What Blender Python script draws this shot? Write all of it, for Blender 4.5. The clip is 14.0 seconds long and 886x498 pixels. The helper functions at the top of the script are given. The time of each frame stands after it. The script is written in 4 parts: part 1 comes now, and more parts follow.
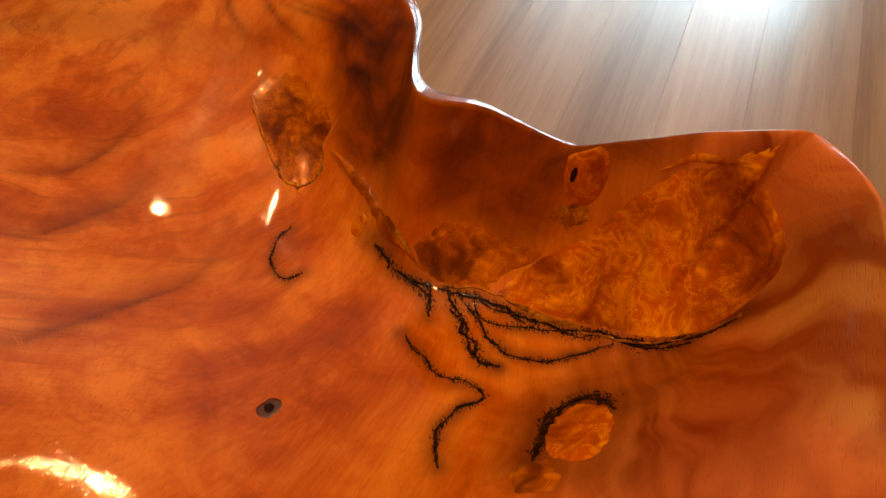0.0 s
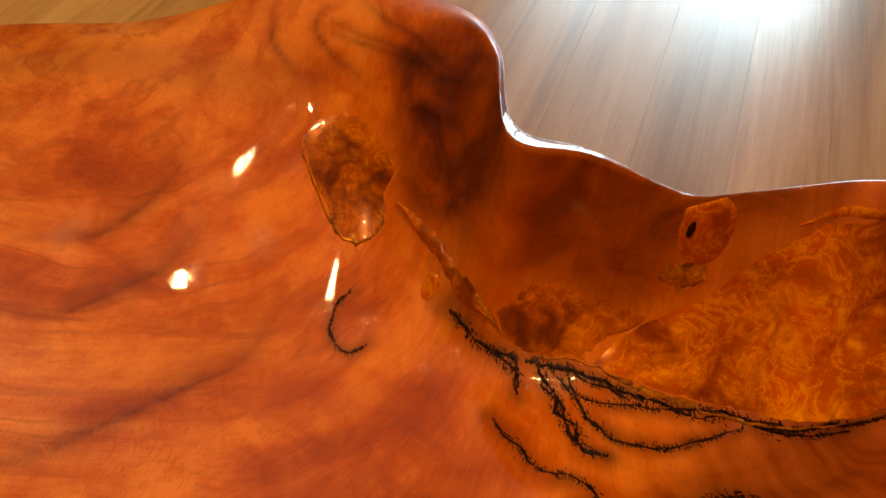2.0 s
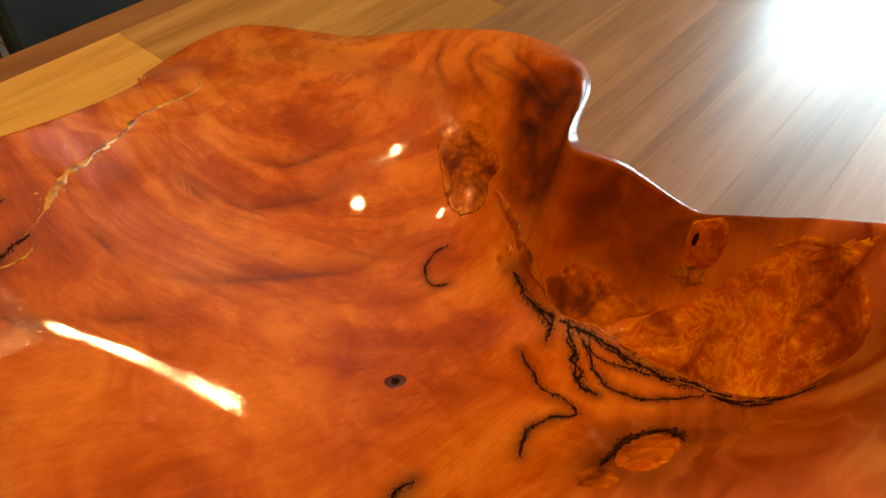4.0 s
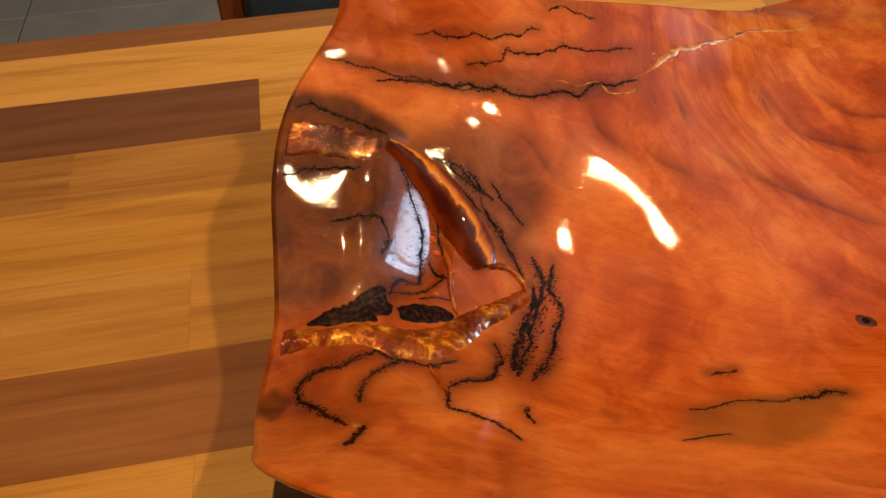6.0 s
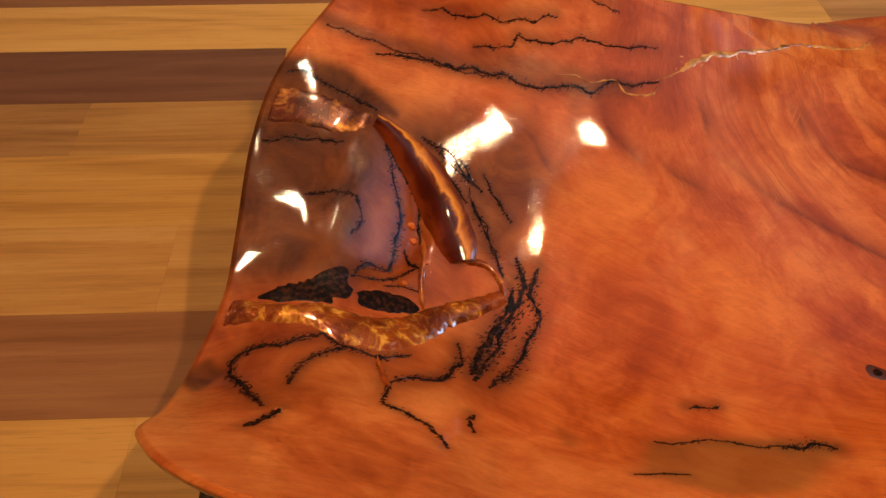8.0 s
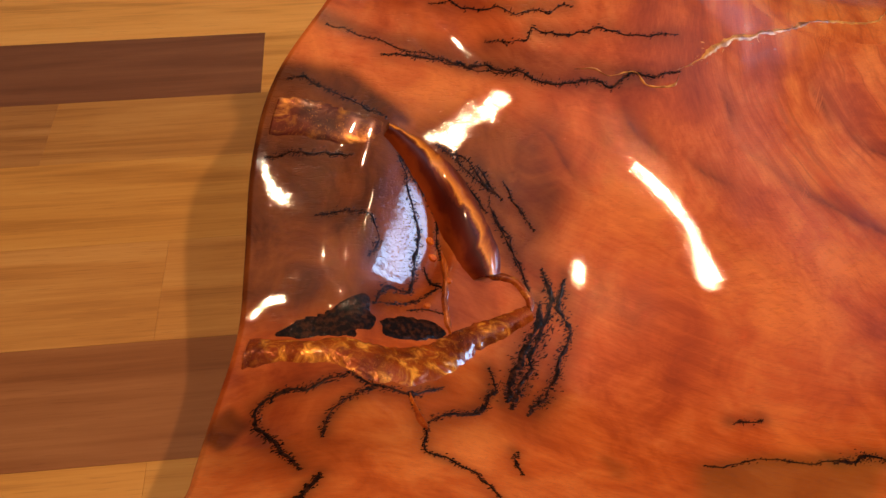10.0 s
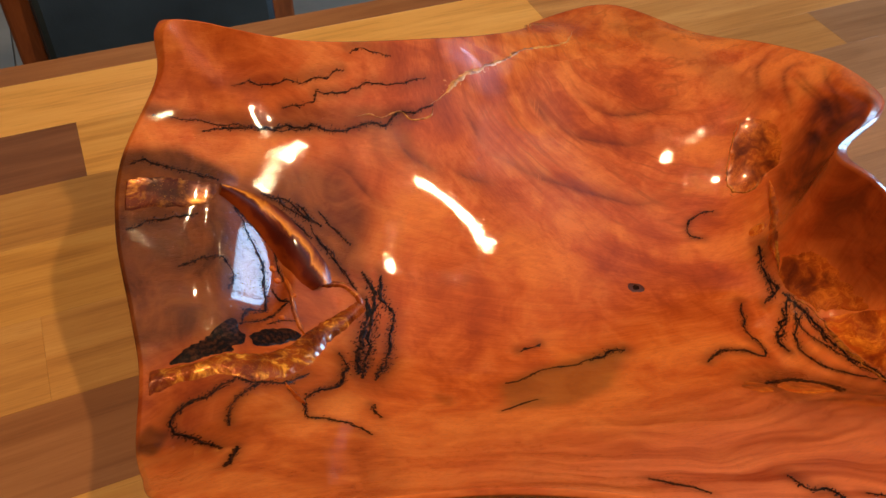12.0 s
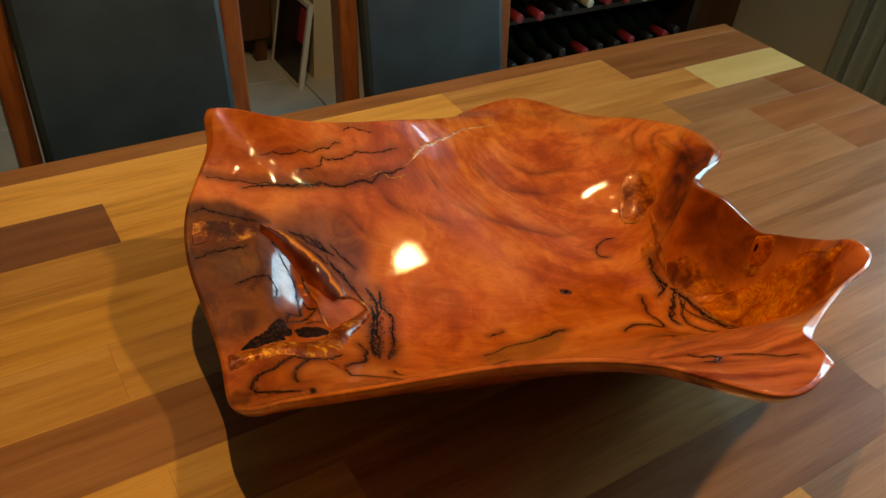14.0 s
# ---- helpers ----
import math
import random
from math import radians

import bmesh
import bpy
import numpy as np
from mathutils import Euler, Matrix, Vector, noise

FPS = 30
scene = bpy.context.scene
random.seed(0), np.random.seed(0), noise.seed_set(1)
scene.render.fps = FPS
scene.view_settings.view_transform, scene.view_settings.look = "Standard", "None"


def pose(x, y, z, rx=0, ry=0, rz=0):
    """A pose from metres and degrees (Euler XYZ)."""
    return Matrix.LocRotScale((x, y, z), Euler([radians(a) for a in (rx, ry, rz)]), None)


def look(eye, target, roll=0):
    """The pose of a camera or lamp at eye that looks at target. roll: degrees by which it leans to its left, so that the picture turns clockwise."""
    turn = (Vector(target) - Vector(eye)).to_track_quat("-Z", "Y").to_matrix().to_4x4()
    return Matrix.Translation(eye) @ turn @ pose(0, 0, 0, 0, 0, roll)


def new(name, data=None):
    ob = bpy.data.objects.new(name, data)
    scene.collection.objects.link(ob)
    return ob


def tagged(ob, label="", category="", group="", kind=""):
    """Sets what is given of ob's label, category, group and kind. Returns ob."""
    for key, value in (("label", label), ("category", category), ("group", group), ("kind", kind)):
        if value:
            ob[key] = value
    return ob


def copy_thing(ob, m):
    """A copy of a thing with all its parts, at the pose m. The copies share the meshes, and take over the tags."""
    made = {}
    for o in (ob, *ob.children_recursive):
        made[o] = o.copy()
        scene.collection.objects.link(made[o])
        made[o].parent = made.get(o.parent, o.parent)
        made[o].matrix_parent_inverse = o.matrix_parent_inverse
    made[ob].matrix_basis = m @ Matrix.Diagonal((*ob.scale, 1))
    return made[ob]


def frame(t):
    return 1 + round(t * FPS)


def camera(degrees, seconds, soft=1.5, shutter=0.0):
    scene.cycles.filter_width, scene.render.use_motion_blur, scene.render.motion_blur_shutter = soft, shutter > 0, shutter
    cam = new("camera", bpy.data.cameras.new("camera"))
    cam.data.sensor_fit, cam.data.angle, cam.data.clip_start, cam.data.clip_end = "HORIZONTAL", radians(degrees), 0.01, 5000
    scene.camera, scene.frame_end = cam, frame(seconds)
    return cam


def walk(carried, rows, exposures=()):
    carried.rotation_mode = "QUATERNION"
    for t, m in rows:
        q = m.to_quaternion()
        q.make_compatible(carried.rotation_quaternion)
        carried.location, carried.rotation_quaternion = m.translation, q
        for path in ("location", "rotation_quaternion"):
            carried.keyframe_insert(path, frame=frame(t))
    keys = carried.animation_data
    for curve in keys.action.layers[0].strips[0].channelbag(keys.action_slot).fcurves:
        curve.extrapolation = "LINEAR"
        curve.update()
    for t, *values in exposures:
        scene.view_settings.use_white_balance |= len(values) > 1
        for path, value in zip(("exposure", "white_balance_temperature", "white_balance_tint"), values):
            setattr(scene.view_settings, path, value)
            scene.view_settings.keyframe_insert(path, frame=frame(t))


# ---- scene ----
cam = camera(57.5, 14.0)
PATH = [
    (0, (-0.149, -0.116, 1.21), (1.107, 0.206, -0.312), 9.5),
    (0.5, (-0.143, -0.092, 1.205), (1.097, 0.295, -0.316), 7.0),
    (1, (-0.102, -0.07, 1.201), (1.16, 0.32, -0.3), 5.1),
    (1.5, (-0.098, -0.054, 1.171), (1.196, 0.273, -0.319), 7.8),
    (2, (-0.102, -0.044, 1.168), (1.186, 0.275, -0.329), 8.7),
    (2.2, (-0.1, -0.053, 1.174), (1.185, 0.262, -0.326), 8.7),
    (4.3, (-0.259, -0.21, 1.257), (0.786, 0.763, -0.143), 4.9),
    (4.5, (-0.292, -0.227, 1.262), (0.626, 0.875, -0.132), 3.1),
    (5, (-0.33, -0.255, 1.271), (0.288, 1.032, -0.13), 0.0),
    (5.5, (-0.348, -0.283, 1.271), (0.039, 1.082, -0.139), -2.0),
    (6, (-0.325, -0.298, 1.258), (-0.104, 1.069, -0.184), -1.5),
    (6.5, (-0.281, -0.305, 1.257), (-0.174, 1.055, -0.206), -0.9),
    (7, (-0.258, -0.29, 1.264), (-0.23, 1.065, -0.207), -1.0),
    (7.2, (-0.256, -0.305, 1.236), (-0.222, 1.121, -0.166), -0.4),
    (9.5, (-0.266, -0.229, 1.223), (-0.196, 1.057, -0.307), 0.3),
    (10, (-0.294, -0.226, 1.231), (-0.154, 1.059, -0.295), 0.7),
    (10.5, (-0.305, -0.233, 1.247), (-0.041, 1.048, -0.266), 1.9),
    (11, (-0.321, -0.258, 1.266), (0.05, 1.003, -0.241), 2.6),
    (11.5, (-0.325, -0.288, 1.298), (0.166, 0.934, -0.207), 3.2),
    (12, (-0.335, -0.334, 1.347), (0.271, 0.871, -0.129), 4.2),
    (12.5, (-0.366, -0.379, 1.387), (0.344, 0.81, -0.056), 6.0),
    (13, (-0.395, -0.414, 1.432), (0.426, 0.738, 0.018), 6.9),
    (13.5, (-0.475, -0.426, 1.447), (0.452, 0.711, 0.088), 7.3),
    (14, (-0.536, -0.509, 1.428), (0.391, 0.763, 0.194), 6.5),
]
WINDOW_Y, WINDOW_Z = ((-0.52, 0.02), (0.09, 0.47)), (1.0, 1.88)
DAY = 68.0
BULBS = (((0.460, -0.280, 2.28), 41.0, 0.032), ((-0.300, 0.190, 2.28), 43.0, 0.009))
EXPOSURES = [(0.0, -0.22, 10100.0, 15.0), (4.5, -0.22, 10200.0, 14.0), (5.0, -0.18, 9700.0, 17.0), (5.7, -0.12, 8100.0, 19.0), (6.5, -0.07, 7500.0, 18.0), (7.0, -0.12, 6900.0, 18.0), (9.5, -0.17, 6700.0, 29.0),
             (11.0, -0.12, 7000.0, 23.0), (12.3, -0.05, 6300.0, 12.0), (13.0, 0.02, 5700.0, 4.0), (13.4, 0.14, 6600.0, -1.0), (14.0, -0.38, 8300.0, 2.0)]
walk(cam, [(t, look(eye, target, roll)) for t, eye, target, roll in PATH], EXPOSURES)

# ---- world and light ----
world = bpy.data.worlds.new("world")
scene.world = world
world.use_nodes = True
sky = world.node_tree.nodes.new("ShaderNodeTexSky")
sky.sky_type, sky.sun_disc, sky.sun_elevation, sky.sun_rotation = "NISHITA", False, radians(32), radians(80)
world.node_tree.links.new(sky.outputs[0], world.node_tree.nodes["Background"].inputs[0])
world.node_tree.nodes["Background"].inputs[1].default_value = 0.08

EAST, NORTH, WEST, SOUTH, CEILING = 2.6, 2.9, -2.2, -2.4, 2.5


def lamp(name, kind, place, power, colour, turn=(0, 0, 0), **more):
    data = bpy.data.lights.new(name, kind)
    data.energy, data.color = power, colour
    for key, value in more.items():
        if key == "size":
            data.shape, data.size, data.size_y = "RECTANGLE", value[0], value[1]
        if key == "radius":
            data.shadow_soft_size = value
    ob = new(name, data)
    ob.matrix_world = pose(*place, *turn)
    return ob


# daylight standing in the two lights of the east window
for y0, y1 in WINDOW_Y:
    lamp("window_light", "AREA", (EAST + 0.06, (y0 + y1) / 2, (WINDOW_Z[0] + WINDOW_Z[1]) / 2), DAY * (y1 - y0), (0.34, 0.66, 1.0), (0, 90, 0),
         size=(WINDOW_Z[1] - WINDOW_Z[0], y1 - y0))
# warm bulbs of the two ceiling lamps
for place, power, radius in BULBS:
    bulb = lamp("bulb_light", "SPOT", place, power, (1.0, 0.66, 0.34), radius=radius)
    bulb.data.spot_size, bulb.data.spot_blend = radians(132), 0.5


# ---- materials ----
def material(name, rough=0.5, metal=0.0, coat=0.0, coat_rough=0.05, colour=None, specular=0.5):
    m = bpy.data.materials.new(name)
    m.use_nodes = True
    b = m.node_tree.nodes["Principled BSDF"]
    b.inputs["Roughness"].default_value = rough
    b.inputs["Metallic"].default_value = metal
    b.inputs["Coat Weight"].default_value = coat
    b.inputs["Coat Roughness"].default_value = coat_rough
    b.inputs["Specular IOR Level"].default_value = specular
    if colour:
        b.inputs["Base Color"].default_value = (*colour, 1)
    return m, b


def node(m, kind, **values):
    n = m.node_tree.nodes.new(kind)
    for key, value in values.items():
        n.inputs[key.replace("_", " ")].default_value = value
    return n


def join(m, a, b):
    m.node_tree.links.new(a, b)


def ramp(m, source, stops):
    n = m.node_tree.nodes.new("ShaderNodeValToRGB")
    while len(n.color_ramp.elements) < len(stops):
        n.color_ramp.elements.new(0.5)
    for e, (at, c) in zip(n.color_ramp.elements, stops):
        e.position, e.color = at, (*c, 1) if len(c) == 3 else c
    join(m, source, n.inputs[0])
    return n.outputs[0]


def grey(v):
    return (v, v, v)


def mix(m, factor, a, b, blend="MIX"):
    n = m.node_tree.nodes.new("ShaderNodeMix")
    n.data_type, n.blend_type = "RGBA", blend
    for value, slot in ((factor, 0), (a, 6), (b, 7)):
        if isinstance(value, (int, float)):
            n.inputs[slot].default_value = value
        elif isinstance(value, tuple):
            n.inputs[slot].default_value = (*value, 1)
        else:
            join(m, value, n.inputs[slot])
    return n.outputs[2]


def math_node(m, operation, a, b=0.0, c=0.0, clamp=False):
    n = m.node_tree.nodes.new("ShaderNodeMath")
    n.operation, n.use_clamp = operation, clamp
    for i, value in enumerate((a, b, c)):
        if isinstance(value, (int, float)):
            n.inputs[i].default_value = value
        else:
            join(m, value, n.inputs[i])
    return n.outputs[0]


def coords(m, scale=(1, 1, 1), turn=(0, 0, 0)):
    tex = m.node_tree.nodes.new("ShaderNodeTexCoord")
    mp = node(m, "ShaderNodeMapping", Scale=scale, Rotation=turn)
    join(m, tex.outputs["Object"], mp.inputs[0])
    return mp.outputs[0]


def noise_of(m, vector, scale, detail=4.0, rough=0.55, distort=0.0):
    n = node(m, "ShaderNodeTexNoise", Scale=scale, Detail=detail, Roughness=rough, Distortion=distort)
    join(m, vector, n.inputs["Vector"])
    return n.outputs["Fac"]


def bump(m, shader, height, strength, distance, sockets=("Normal",)):
    n = node(m, "ShaderNodeBump", Strength=strength, Distance=distance)
    join(m, height, n.inputs["Height"])
    for s in sockets:
        join(m, n.outputs[0], shader.inputs[s])


def plank_material(name, dark, mid, light, streak=1.0):
    """Oiled solid timber with the grain along x."""
    m, b = material(name, rough=0.34, coat=0.42, coat_rough=0.2)
    info = m.node_tree.nodes.new("ShaderNodeObjectInfo")
    shift = m.node_tree.nodes.new("ShaderNodeCombineXYZ")
    off = math_node(m, "MULTIPLY", info.outputs["Random"], 37.0)
    for i in range(3):
        join(m, off, shift.inputs[i])
    add = m.node_tree.nodes.new("ShaderNodeVectorMath")
    join(m, coords(m, (1.3, 16, 16)), add.inputs[0])
    join(m, shift.outputs[0], add.inputs[1])
    broad = noise_of(m, add.outputs[0], 1.6, 5, 0.6, 0.9)
    # growth rings cut lengthwise: long pointed arches
    rings = noise_of(m, add.outputs[0], 0.55, 2, 0.5, 0.3)
    rings = math_node(m, "SINE", math_node(m, "MULTIPLY", rings, 95.0))
    fine = noise_of(m, coords(m, (9, 330, 330)), 1.0, 3, 0.7)
    grain = math_node(m, "ADD", math_node(m, "MULTIPLY", broad, 0.8), math_node(m, "MULTIPLY", fine, 0.36 * streak))
    grain = math_node(m, "ADD", grain, math_node(m, "MULTIPLY", rings, 0.030 * streak))
    col = ramp(m, grain, ((0.34, dark), (0.58, mid), (0.82, light)))
    dash = noise_of(m, coords(m, (30, 900, 900)), 1.0, 2, 0.5)
    col = mix(m, ramp(m, dash, ((0.30, grey(0.45)), (0.38, grey(0.0)))), col, dark)
    tint = math_node(m, "MULTIPLY_ADD", info.outputs["Random"], 0.26, 0.87)
    comb = m.node_tree.nodes.new("ShaderNodeCombineXYZ")
    for i in range(3):
        join(m, tint, comb.inputs[i])
    join(m, mix(m, 1.0, col, comb.outputs[0], "MULTIPLY"), b.inputs["Base Color"])
    join(m, math_node(m, "MULTIPLY_ADD", broad, 0.2, 0.24), b.inputs["Roughness"])
    bump(m, b, grain, 0.12, 0.0006)
    return m


PLANKS = {
    "umber": plank_material("umber_timber", (0.14, 0.052, 0.024), (0.24, 0.098, 0.045), (0.32, 0.14, 0.065)),
    "rust": plank_material("rust_timber", (0.20, 0.075, 0.025), (0.32, 0.13, 0.045), (0.42, 0.19, 0.07)),
    "tan": plank_material("tan_timber", (0.28, 0.115, 0.032), (0.52, 0.25, 0.072), (0.66, 0.36, 0.12)),
    "walnut": plank_material("walnut_timber", (0.23, 0.112, 0.050), (0.38, 0.200, 0.094), (0.48, 0.27, 0.135)),
    "oak": plank_material("oak_timber", (0.36, 0.150, 0.036), (0.61, 0.305, 0.080), (0.74, 0.42, 0.13)),
    "honey": plank_material("honey_timber", (0.46, 0.20, 0.040), (0.76, 0.39, 0.090), (0.86, 0.50, 0.14)),
    "pale": plank_material("pale_timber", (0.60, 0.46, 0.18), (0.70, 0.56, 0.25), (0.76, 0.64, 0.33), 0.4),
}


def bowl_wood():
    m, b = material("lacquered_burl_wood", rough=0.42, coat=1.0, coat_rough=0.03, specular=0.06)
    read = []
    for name in ("across", "along", "heart", "rosy", "umber", "moss", "pale", "swirl", "stain", "arc"):
        n = m.node_tree.nodes.new("ShaderNodeAttribute")
        n.attribute_name = name
        read.append(n.outputs["Fac"])
    across, along, heart, rosy, umber, moss, pale, swirl, stain, arc = read
    obj = coords(m)
    wob = noise_of(m, obj, 7.0, 3, 0.5)

    def flow(bend, stretch):
        v = m.node_tree.nodes.new("ShaderNodeCombineXYZ")
        join(m, math_node(m, "MULTIPLY_ADD", wob, bend, across), v.inputs[0])
        join(m, math_node(m, "MULTIPLY", along, stretch), v.inputs[1])
        return v.outputs[0]

    # growth bands, their thin dark late-wood lines, and the fine fibre
    bands = noise_of(m, flow(0.10, 0.13), 21.0, 4, 0.5, 0.25)
    lines = noise_of(m, flow(0.10, 0.10), 60.0, 3, 0.5, 0.2)
    fibre = noise_of(m, flow(0.03, 0.12), 420.0, 3, 0.6)
    figure = noise_of(m, flow(0.06, 0.5), 130.0, 4, 0.65, 0.5)
    cloud = noise_of(m, obj, 7.0, 3, 0.5, 0.6)
    blotch = noise_of(m, obj, 26.0, 5, 0.6, 0.8)
    # growth bands; their extra contrast in the swirl paints in the sheen
    tone = math_node(m, "MULTIPLY", math_node(m, "SUBTRACT", bands, 0.5), math_node(m, "MULTIPLY_ADD", swirl, 0.32, 0.07))
    tone = math_node(m, "ADD", tone, math_node(m, "MULTIPLY_ADD", cloud, 0.34, 0.04))
    tone = math_node(m, "ADD", tone, math_node(m, "MULTIPLY_ADD", blotch, 0.32, 0.01))
    tone = math_node(m, "ADD", tone, math_node(m, "MULTIPLY_ADD", lines, 0.06, 0.02))
    tone = math_node(m, "ADD", tone, math_node(m, "MULTIPLY", math_node(m, "ADD", fibre, figure), 0.09))
    base = ramp(m, tone, ((0.36, (0.27, 0.040, 0.006)), (0.45, (0.46, 0.080, 0.011)), (0.51, (0.62, 0.130, 0.020)), (0.62, (0.84, 0.250, 0.050))))
    late = ramp(m, math_node(m, "ABSOLUTE", math_node(m, "SUBTRACT", bands, 0.47)), ((0.0, grey(1.0)), (0.030, grey(0.0))))
    late = math_node(m, "MULTIPLY", late, ramp(m, blotch, ((0.40, grey(0.1)), (0.62, grey(1.0)))))
    base = mix(m, math_node(m, "MULTIPLY", late, math_node(m, "MULTIPLY_ADD", swirl, 0.34, 0.04)), base, (0.20, 0.026, 0.004))
    thin = ramp(m, lines, ((0.27, grey(1.0)), (0.37, grey(0.0))))
    base = mix(m, math_node(m, "MULTIPLY", thin, math_node(m, "MULTIPLY_ADD", swirl, 0.12, 0.06)), base, (0.20, 0.028, 0.004))
    # the bold dark arcs, feathered by the fibre
    feather = math_node(m, "MULTIPLY", arc, math_node(m, "MULTIPLY_ADD", figure, 1.3, 0.25), clamp=True)
    base = mix(m, math_node(m, "MULTIPLY", feather, 0.85), base, (0.14, 0.020, 0.004))
    base = mix(m, math_node(m, "MULTIPLY", rosy, 0.75), base, mix(m, ramp(m, lines, ((0.36, grey(0.0)), (0.6, grey(1.0)))), (0.20, 0.020, 0.008), (0.70, 0.18, 0.065)))
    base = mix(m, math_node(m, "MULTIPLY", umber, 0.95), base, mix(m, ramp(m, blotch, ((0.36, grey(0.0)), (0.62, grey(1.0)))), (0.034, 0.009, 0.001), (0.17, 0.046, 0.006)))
    base = mix(m, math_node(m, "MULTIPLY", heart, 0.9), base, mix(m, ramp(m, blotch, ((0.38, grey(0.0)), (0.62, grey(1.0)))), (0.060, 0.011, 0.002), (0.28, 0.050, 0.006)))
    base = mix(m, math_node(m, "MULTIPLY", feather, math_node(m, "MULTIPLY", heart, 0.8)), base, (0.030, 0.006, 0.002))
    dirt = math_node(m, "MULTIPLY", stain, ramp(m, blotch, ((0.30, grey(0.25)), (0.62, grey(1.0)))))
    base = mix(m, math_node(m, "MULTIPLY", dirt, 0.8), base, (0.055, 0.013, 0.004))
    base = mix(m, math_node(m, "MULTIPLY", moss, 0.6), base, mix(m, bands, (0.10, 0.05, 0.008), (0.34, 0.15, 0.03)))
    base = mix(m, math_node(m, "MULTIPLY", math_node(m, "MULTIPLY", pale, ramp(m, lines, ((0.38, grey(0.1)), (0.55, grey(1.0))))), 0.5), base, (0.62, 0.30, 0.09))
    # open pores under the lacquer, seen as specks and dashes
    pits = noise_of(m, coords(m, (150, 1000, 1000), (0, 0, radians(12))), 1.0, 2, 0.6)
    pores = ramp(m, pits, ((0.33, grey(0.0)), (0.45, grey(1.0))))
    base = mix(m, math_node(m, "MULTIPLY", math_node(m, "SUBTRACT", 1.0, pores), 0.12), base, (0.14, 0.022, 0.004))
    join(m, base, b.inputs["Base Color"])
    swell = noise_of(m, obj, 55.0, 2, 0.5)
    specks = noise_of(m, coords(m, (260, 620, 620), (0, 0, radians(12))), 1.0, 3, 0.7)
    patchy = ramp(m, cloud, ((0.40, grey(0.25)), (0.62, grey(1.0))))
    relief = math_node(m, "ADD", math_node(m, "MULTIPLY", math_node(m, "MULTIPLY", pores, patchy), 0.16), math_node(m, "MULTIPLY", swell, 0.05))
    relief = math_node(m, "ADD", relief, math_node(m, "MULTIPLY", math_node(m, "MULTIPLY", specks, patchy), 0.055))
    bump(m, b, relief, 1.0, 0.0010, ("Normal", "Coat Normal"))
    return m


def resin(name, deep, body, vein, scale=38.0, veins=0.8, metal=0.2, wave=0.15, hairs=1.0):
    """Cloudy tinted resin with fine bright filaments in it."""
    m, b = material(name, rough=0.28, metal=metal, coat=1.0, coat_rough=0.03, specular=0.15)
    obj = coords(m)
    cloud = noise_of(m, obj, scale * 0.6, 6, 0.6, 0.7)
    wisps = noise_of(m, obj, scale * 1.5, 6, 0.6, 1.0)
    col = ramp(m, cloud, ((0.34, deep), (0.55, body), (0.74, tuple(min(1, c * 1.35) for c in body))))
    hair = noise_of(m, obj, scale * 1.2, 7, 0.68, 0.8)
    hair = ramp(m, math_node(m, "ABSOLUTE", math_node(m, "SUBTRACT", hair, 0.5)), ((0.0, grey(0.85 * hairs)), (0.018, grey(0.35 * hairs)), (0.05, grey(0.0))))
    thread = math_node(m, "MAXIMUM", ramp(m, wisps, ((0.48, grey(0.0)), (0.57, grey(0.35)), (0.66, grey(1.0)))), hair)
    thread = math_node(m, "MULTIPLY", thread, ramp(m, cloud, ((0.40, grey(0.06)), (0.55, grey(1.0)))))
    dust = ramp(m, noise_of(m, obj, 900.0, 2, 0.5), ((0.62, grey(0.0)), (0.75, grey(1.0))))
    thread = math_node(m, "ADD", thread, math_node(m, "MULTIPLY", dust, 0.3), clamp=True)
    join(m, mix(m, math_node(m, "MULTIPLY", thread, veins), col, vein), b.inputs["Base Color"])
    bump(m, b, noise_of(m, obj, 70.0, 2, 0.5, 1.0), wave, 0.0015)
    bump(m, b, noise_of(m, obj, 90.0, 2, 0.5), 0.12, 0.001, ("Coat Normal",))
    return m


WOOD = bowl_wood()
AMBER = resin("amber_resin", (0.20, 0.025, 0.002), (0.62, 0.108, 0.006), (1.0, 0.36, 0.030), 36.0, 1.0, 0.05)
# RIPPLE's gold wisps paint the glints of its ripples into the colour
RIPPLE = resin("rippled_amber_resin", (0.07, 0.009, 0.001), (0.30, 0.050, 0.004), (1.0, 0.42, 0.045), 62.0, 1.0, 0.15, 1.6, 0.15)
GOLD = resin("gold_dust_resin", (0.12, 0.030, 0.004), (0.46, 0.14, 0.014), (0.90, 0.44, 0.06), 140.0, 0.6, 0.35)
BROWN_RESIN = resin("smoky_resin", (0.13, 0.022, 0.002), (0.40, 0.078, 0.006), (0.92, 0.30, 0.028), 60.0, 0.55, 0.05)
DEEP_RESIN = resin("dark_red_resin", (0.030, 0.005, 0.001), (0.13, 0.020, 0.003), (0.95, 0.40, 0.05), 30.0, 0.8, 0.2, 0.15, 0.0)
CRACK = resin("dull_gold_crack_fill", (0.22, 0.06, 0.008), (0.62, 0.25, 0.045), (0.90, 0.52, 0.12), 120.0, 0.6, 0.1)
CRACK.node_tree.nodes["Principled BSDF"].inputs["Coat Weight"].default_value = 0.25
CRACK.node_tree.nodes["Principled BSDF"].inputs["Coat Roughness"].default_value = 0.3
BARK, bark_shader = material("black_bark_inclusion", rough=0.5, coat=0.25, coat_rough=0.06, specular=0.05)
join(BARK, ramp(BARK, noise_of(BARK, coords(BARK), 300.0, 3), ((0.44, (0.006, 0.003, 0.002)), (0.72, (0.065, 0.018, 0.005)))), bark_shader.inputs["Base Color"])
